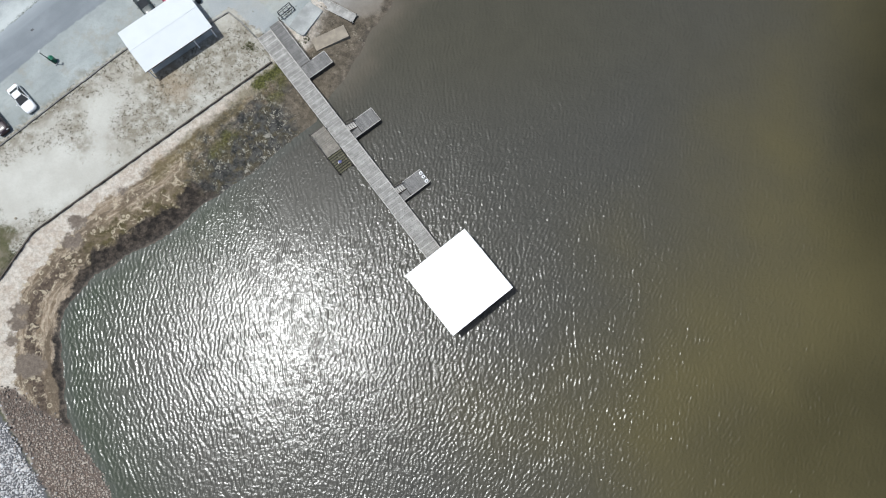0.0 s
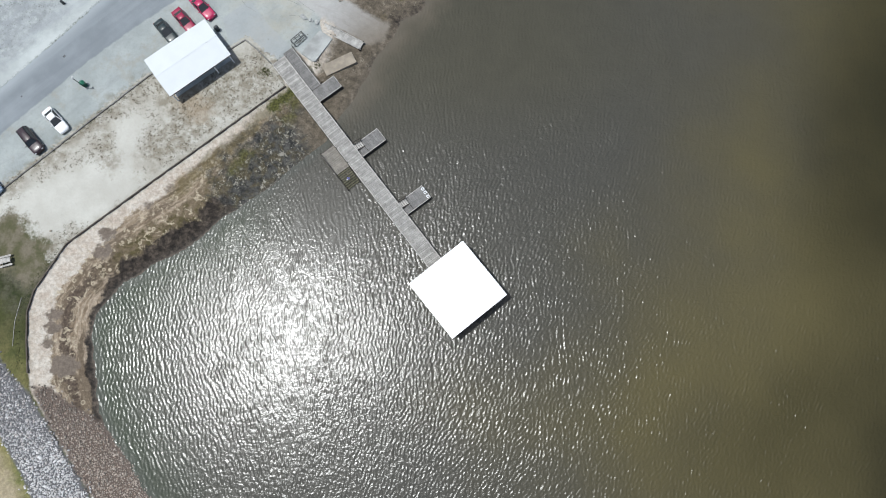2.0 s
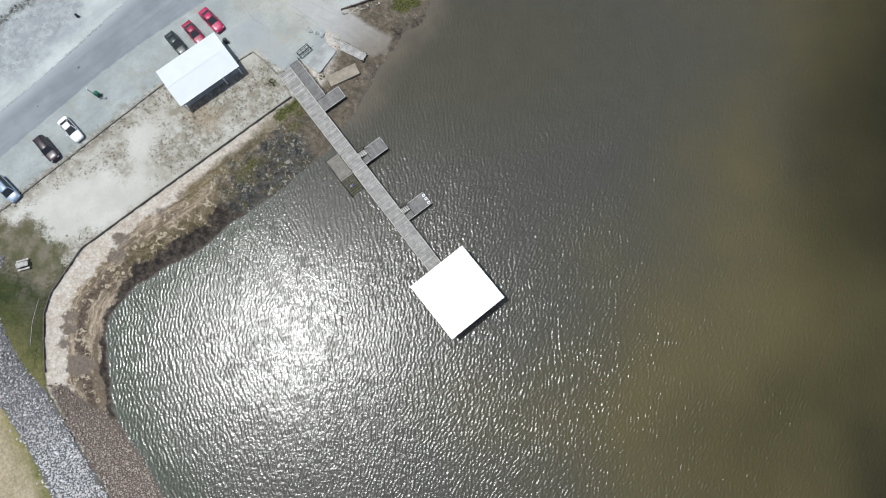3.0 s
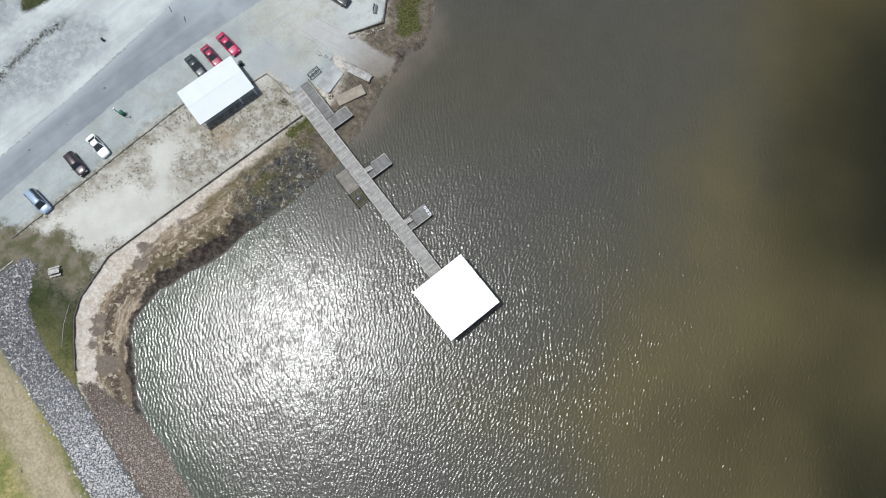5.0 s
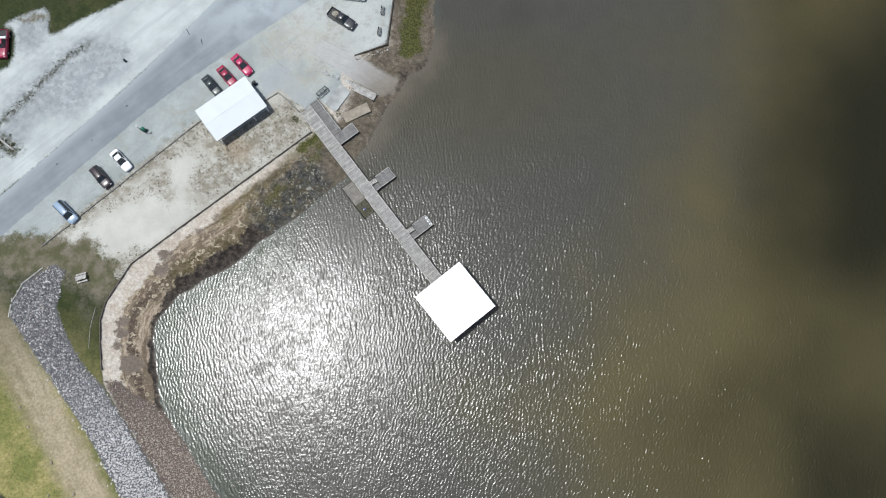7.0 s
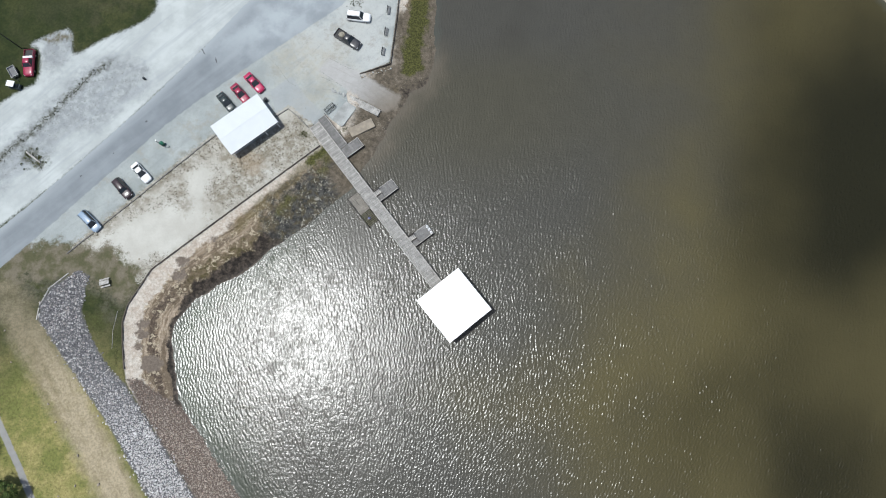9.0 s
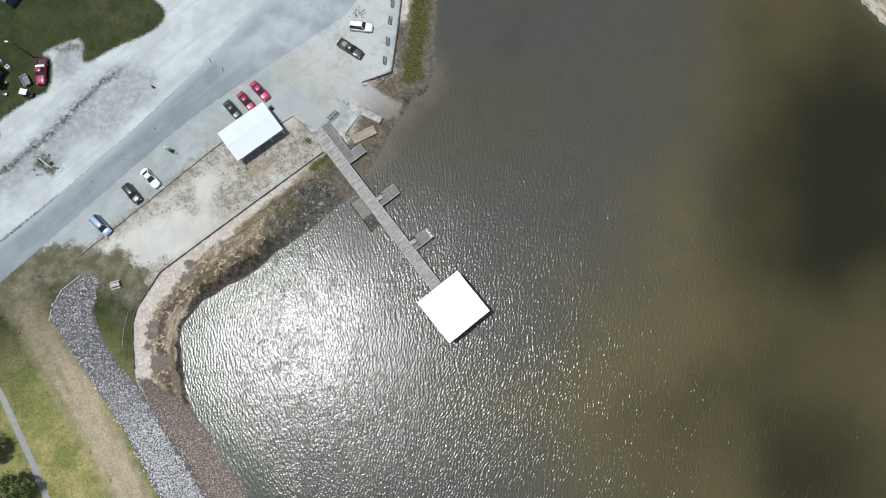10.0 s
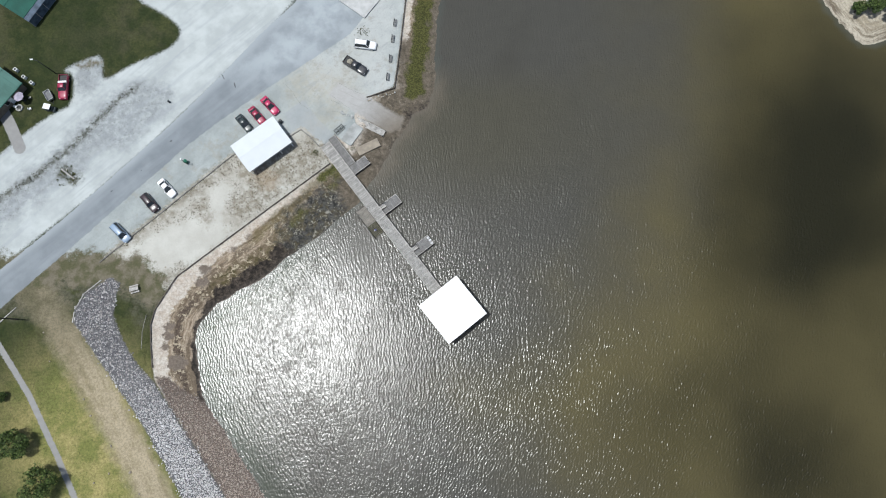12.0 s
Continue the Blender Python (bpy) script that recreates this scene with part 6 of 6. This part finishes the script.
DRY = leaf_material("dry_weeds", (0.1, 0.085, 0.055), (0.3, 0.255, 0.18))
BARK = plain("tree_bark", (0.07, 0.055, 0.04), 0.9, 0, 0.3, 3, 20, 0.01)


def leaves(clumps, count, size, rng):
    """Many small leaves round clump centres (x, y, z, radius)."""
    C = np.array(clumps, float)
    pick = C[rng.integers(len(C), size=count)]
    d = rng.normal(size=(count, 3))
    d /= np.linalg.norm(d, axis=1)[:, None]
    at = pick[:, :3] + d * (pick[:, 3:] * rng.uniform(0.45, 1.05, (count, 1)) ** 0.6)
    a = rng.normal(size=(count, 3)) + np.array([0, 0, 0.2])
    a /= np.linalg.norm(a, axis=1)[:, None]
    b = np.cross(a, d + rng.normal(size=(count, 3)) * 0.6)
    b /= np.linalg.norm(b, axis=1)[:, None] + 1e-9
    s = size * rng.uniform(0.6, 1.4, (count, 1))
    V = np.stack([at - a * s, at + b * s * 0.5, at + a * s, at - b * s * 0.5], 1).reshape(-1, 3)
    return V, np.arange(len(V)).reshape(-1, 4)


def mesh_part(name, V, F, material, parent):
    me = bpy.data.meshes.new(name)
    me.from_pydata(V.tolist(), [], F.tolist())
    me.materials.append(material)
    ob = new(name, me)
    ob.parent = parent
    return ob


def build_tree(x, y, radius, height, seed, label, name="tree", count=5200, material=None):
    rng = np.random.default_rng(seed)
    z = ground_z(x, y)
    tree = thing(name, pose(x, y, z), label, "tree")
    bm = bmesh.new()
    rod(bm, (0, 0, -0.3), (0.1, 0.05, height * 0.45), 0.2, 0.13, 10)
    tips = []
    for k in range(9):
        a = k * 2.4 + rng.uniform(-0.4, 0.4)
        r = radius * rng.uniform(0.35, 0.72)
        tip = (r * math.cos(a), r * math.sin(a), height * rng.uniform(0.55, 0.85))
        rod(bm, (0.08, 0.04, height * rng.uniform(0.28, 0.45)), tip, 0.09, 0.03, 6)
        tips.append(tip)
    part("trunk", bm, BARK, tree)
    clumps = [(*t, radius * rng.uniform(0.22, 0.4)) for t in tips] + [(0, 0, height * 0.86, radius * 0.42)]
    for k in range(16):
        a, r = rng.uniform(0, 6.28), radius * math.sqrt(rng.uniform(0.1, 1)) * 0.8
        clumps.append((r * math.cos(a), r * math.sin(a), height * (0.88 - 0.35 * (r / radius) ** 2) + rng.uniform(-0.4, 0.2), radius * rng.uniform(0.14, 0.3)))
    V, F = leaves(clumps, count, 0.17, rng)
    mesh_part("crown", V, F, material or LEAF, tree)


build_tree(-88.0, -18.7, 3.5, 4.2, 1, "dark green broadleaf tree on the lawn")
build_tree(-81.8, -26.4, 4.2, 4.6, 2, "dark green broadleaf tree beside the footpath")
build_tree(-92.6, -9.4, 1.1, 1.8, 3, "small dark shrub on the lawn", "shrub", 900)
build_tree(91.6, 75.6, 1.7, 2.6, 5, "dense dark green bush on the sandy point", "bush", 2200)
build_tree(94.6, 76.2, 2.4, 3.6, 6, "dense dark green bush on the sandy point", "bush", 3000)
build_tree(98.5, 75.0, 2.6, 4.0, 7, "dense dark green bush on the sandy point", "bush", 3000)


def tufts(name, label, line, width, count, size, material, seed, kind_name):
    """Low tufts of blades scattered along a line: one growth."""
    rng = np.random.default_rng(seed)
    L = np.array(line, float)
    seg = np.hypot(*np.diff(L, axis=0).T)
    k = rng.choice(len(seg), size=count, p=seg / seg.sum())
    Q = L[k] + (L[k + 1] - L[k]) * rng.random((count, 1)) + rng.normal(0, width, (count, 2))
    clumps = np.column_stack([Q, land(Q)[0] + size * 0.15, size * rng.uniform(0.4, 1.3, count)])
    V, F = leaves(clumps, count * 60, size * 0.24, rng)
    me = bpy.data.meshes.new(name)
    me.from_pydata(V.tolist(), [], F.tolist())
    me.materials.append(material)
    tagged(new(name, me), label, kind_name, kind="stuff")


tufts("hedge_scrub", "low scrubby weeds along the gravel drive", HEDGE, 0.45, 420, 0.17, HEDGE_LEAF, 3, "weeds")
tufts("weedy_patch", "dark weeds round a fallen log", [(-85.8, 38.6), (-82.8, 37.4)], 0.9, 40, 0.35, SCRUB, 4, "weeds")
tufts("weeds", "dry weeds on the sand bed by the shelter", [(-44, 35.5), (-38, 38.5), (-32.5, 43.5), (-29, 41.4)], 2.4, 260, 0.1, DRY, 5, "weeds")
tufts("weeds", "sparse dark weeds along the timber kerb", [(-75, 18.9), (-62, 30.1), (-48.4, 41.9), (-45, 44.4)], 0.32, 330, 0.11, HEDGE_LEAF, 6, "weeds")
tufts("weeds", "green brush along the seawall's grass edge", [(-59.6, 14.6), (-62.6, 10.2), (-64.4, 5.5), (-63.6, -3)], 0.3, 150, 0.11, SCRUB, 8, "weeds")
tufts("weeds", "green weeds beside the pier's foot", [(-30.2, 43.0), (-28.6, 42.5)], 0.35, 26, 0.22, SCRUB, 9, "weeds")
tufts("reeds", "green shore grass along the seawall", [(-8.0, 58.2), (-7.6, 62), (-6.7, 70), (-5.7, 82), (-4.4, 96)], 0.9, 300, 0.1, REED, 10, "shore grass")
tufts("weeds", "weeds at the edge of the concrete slab", [(-21, 72), (-18.8, 71.4)], 0.6, 30, 0.2, SCRUB, 12, "weeds")
tufts("weeds", "dark weeds round the steel rack", [(-25.2, 47.6), (-23.6, 48.6)], 0.4, 34, 0.12, HEDGE_LEAF, 15, "weeds")
tufts("weeds", "weeds on the bank below the concrete pad", [(-22.4, 43.6), (-21.2, 44.6)], 0.35, 30, 0.15, SCRUB, 14, "weeds")


# joints and cracks in the lot's concrete: thin strips of dark filler
FILLER = plain("dark_joint_filler", (0.2, 0.205, 0.195), 0.95, 0, 0.3, 3, 20, 0)
for line in ([(-37.4, 59.4), (-35.4, 57.3), (-33.2, 54.2), (-31.6, 53.2)], [(-26.5, 55.2), (-24.6, 54.3)], [(-26.9, 56.5), (-25.1, 55.3), (-22.2, 53.1)], [(-24.9, 59.2), (-22.6, 57.9), (-19.6, 56.5)], [(-26.2, 52.5), (-24.5, 52.4), (-22.7, 51.4)]):
    bm = bmesh.new()
    for k, (a, b) in enumerate(zip(line[:-1], line[1:])):
        m, length = along(a, b)
        for j in range(6):
            off = 0.05 * math.sin(7 * j + 3 * k)
            box(bm, j * length / 6, off - 0.02, LOT + 0.002, (j + 1) * length / 6, off + 0.02, LOT + 0.006, m)
    tagged(part("pavement_joint", bm, FILLER), "thin dark crack in the concrete lot", "crack", kind="structure")

# small flat dark marks on the road
DARK_MARK = plain("dark_road_mark", (0.09, 0.095, 0.1), 0.8, 0, 0.25, 3, 20, 0)
for x, y, a, wide, long in ((-51.2, 61.0, -60, 0.22, 1.5), (-48.4, 59.0, -75, 0.28, 1.3), (-61.9, 45.9, 20, 0.4, 0.5), (-74.2, 34.5, 35, 0.3, 0.45), (-68, 39.2, 10, 0.25, 0.3)):
    bm = bmesh.new()
    ring = [bm.verts.new((0.5 * long * math.cos(k * 0.5236) * (1 + 0.2 * math.sin(3 * k + x)), 0.5 * wide * math.sin(k * 0.5236) * (1 + 0.25 * math.cos(2 * k + y)), 0.006)) for k in range(12)]
    bm.faces.new(ring)
    res = bmesh.ops.extrude_face_region(bm, geom=bm.faces[:])
    bmesh.ops.translate(bm, verts=[v for v in res["geom"] if isinstance(v, bmesh.types.BMVert)], vec=(0, 0, -0.01))
    bmesh.ops.recalc_face_normals(bm, faces=bm.faces[:])
    ob = part("tar_patch", bm, DARK_MARK)
    ob.matrix_world = pose(x, y, LOT, 0, 0, a)
    tagged(ob, "dark tar patch on the worn asphalt", "tar patch", kind="structure")
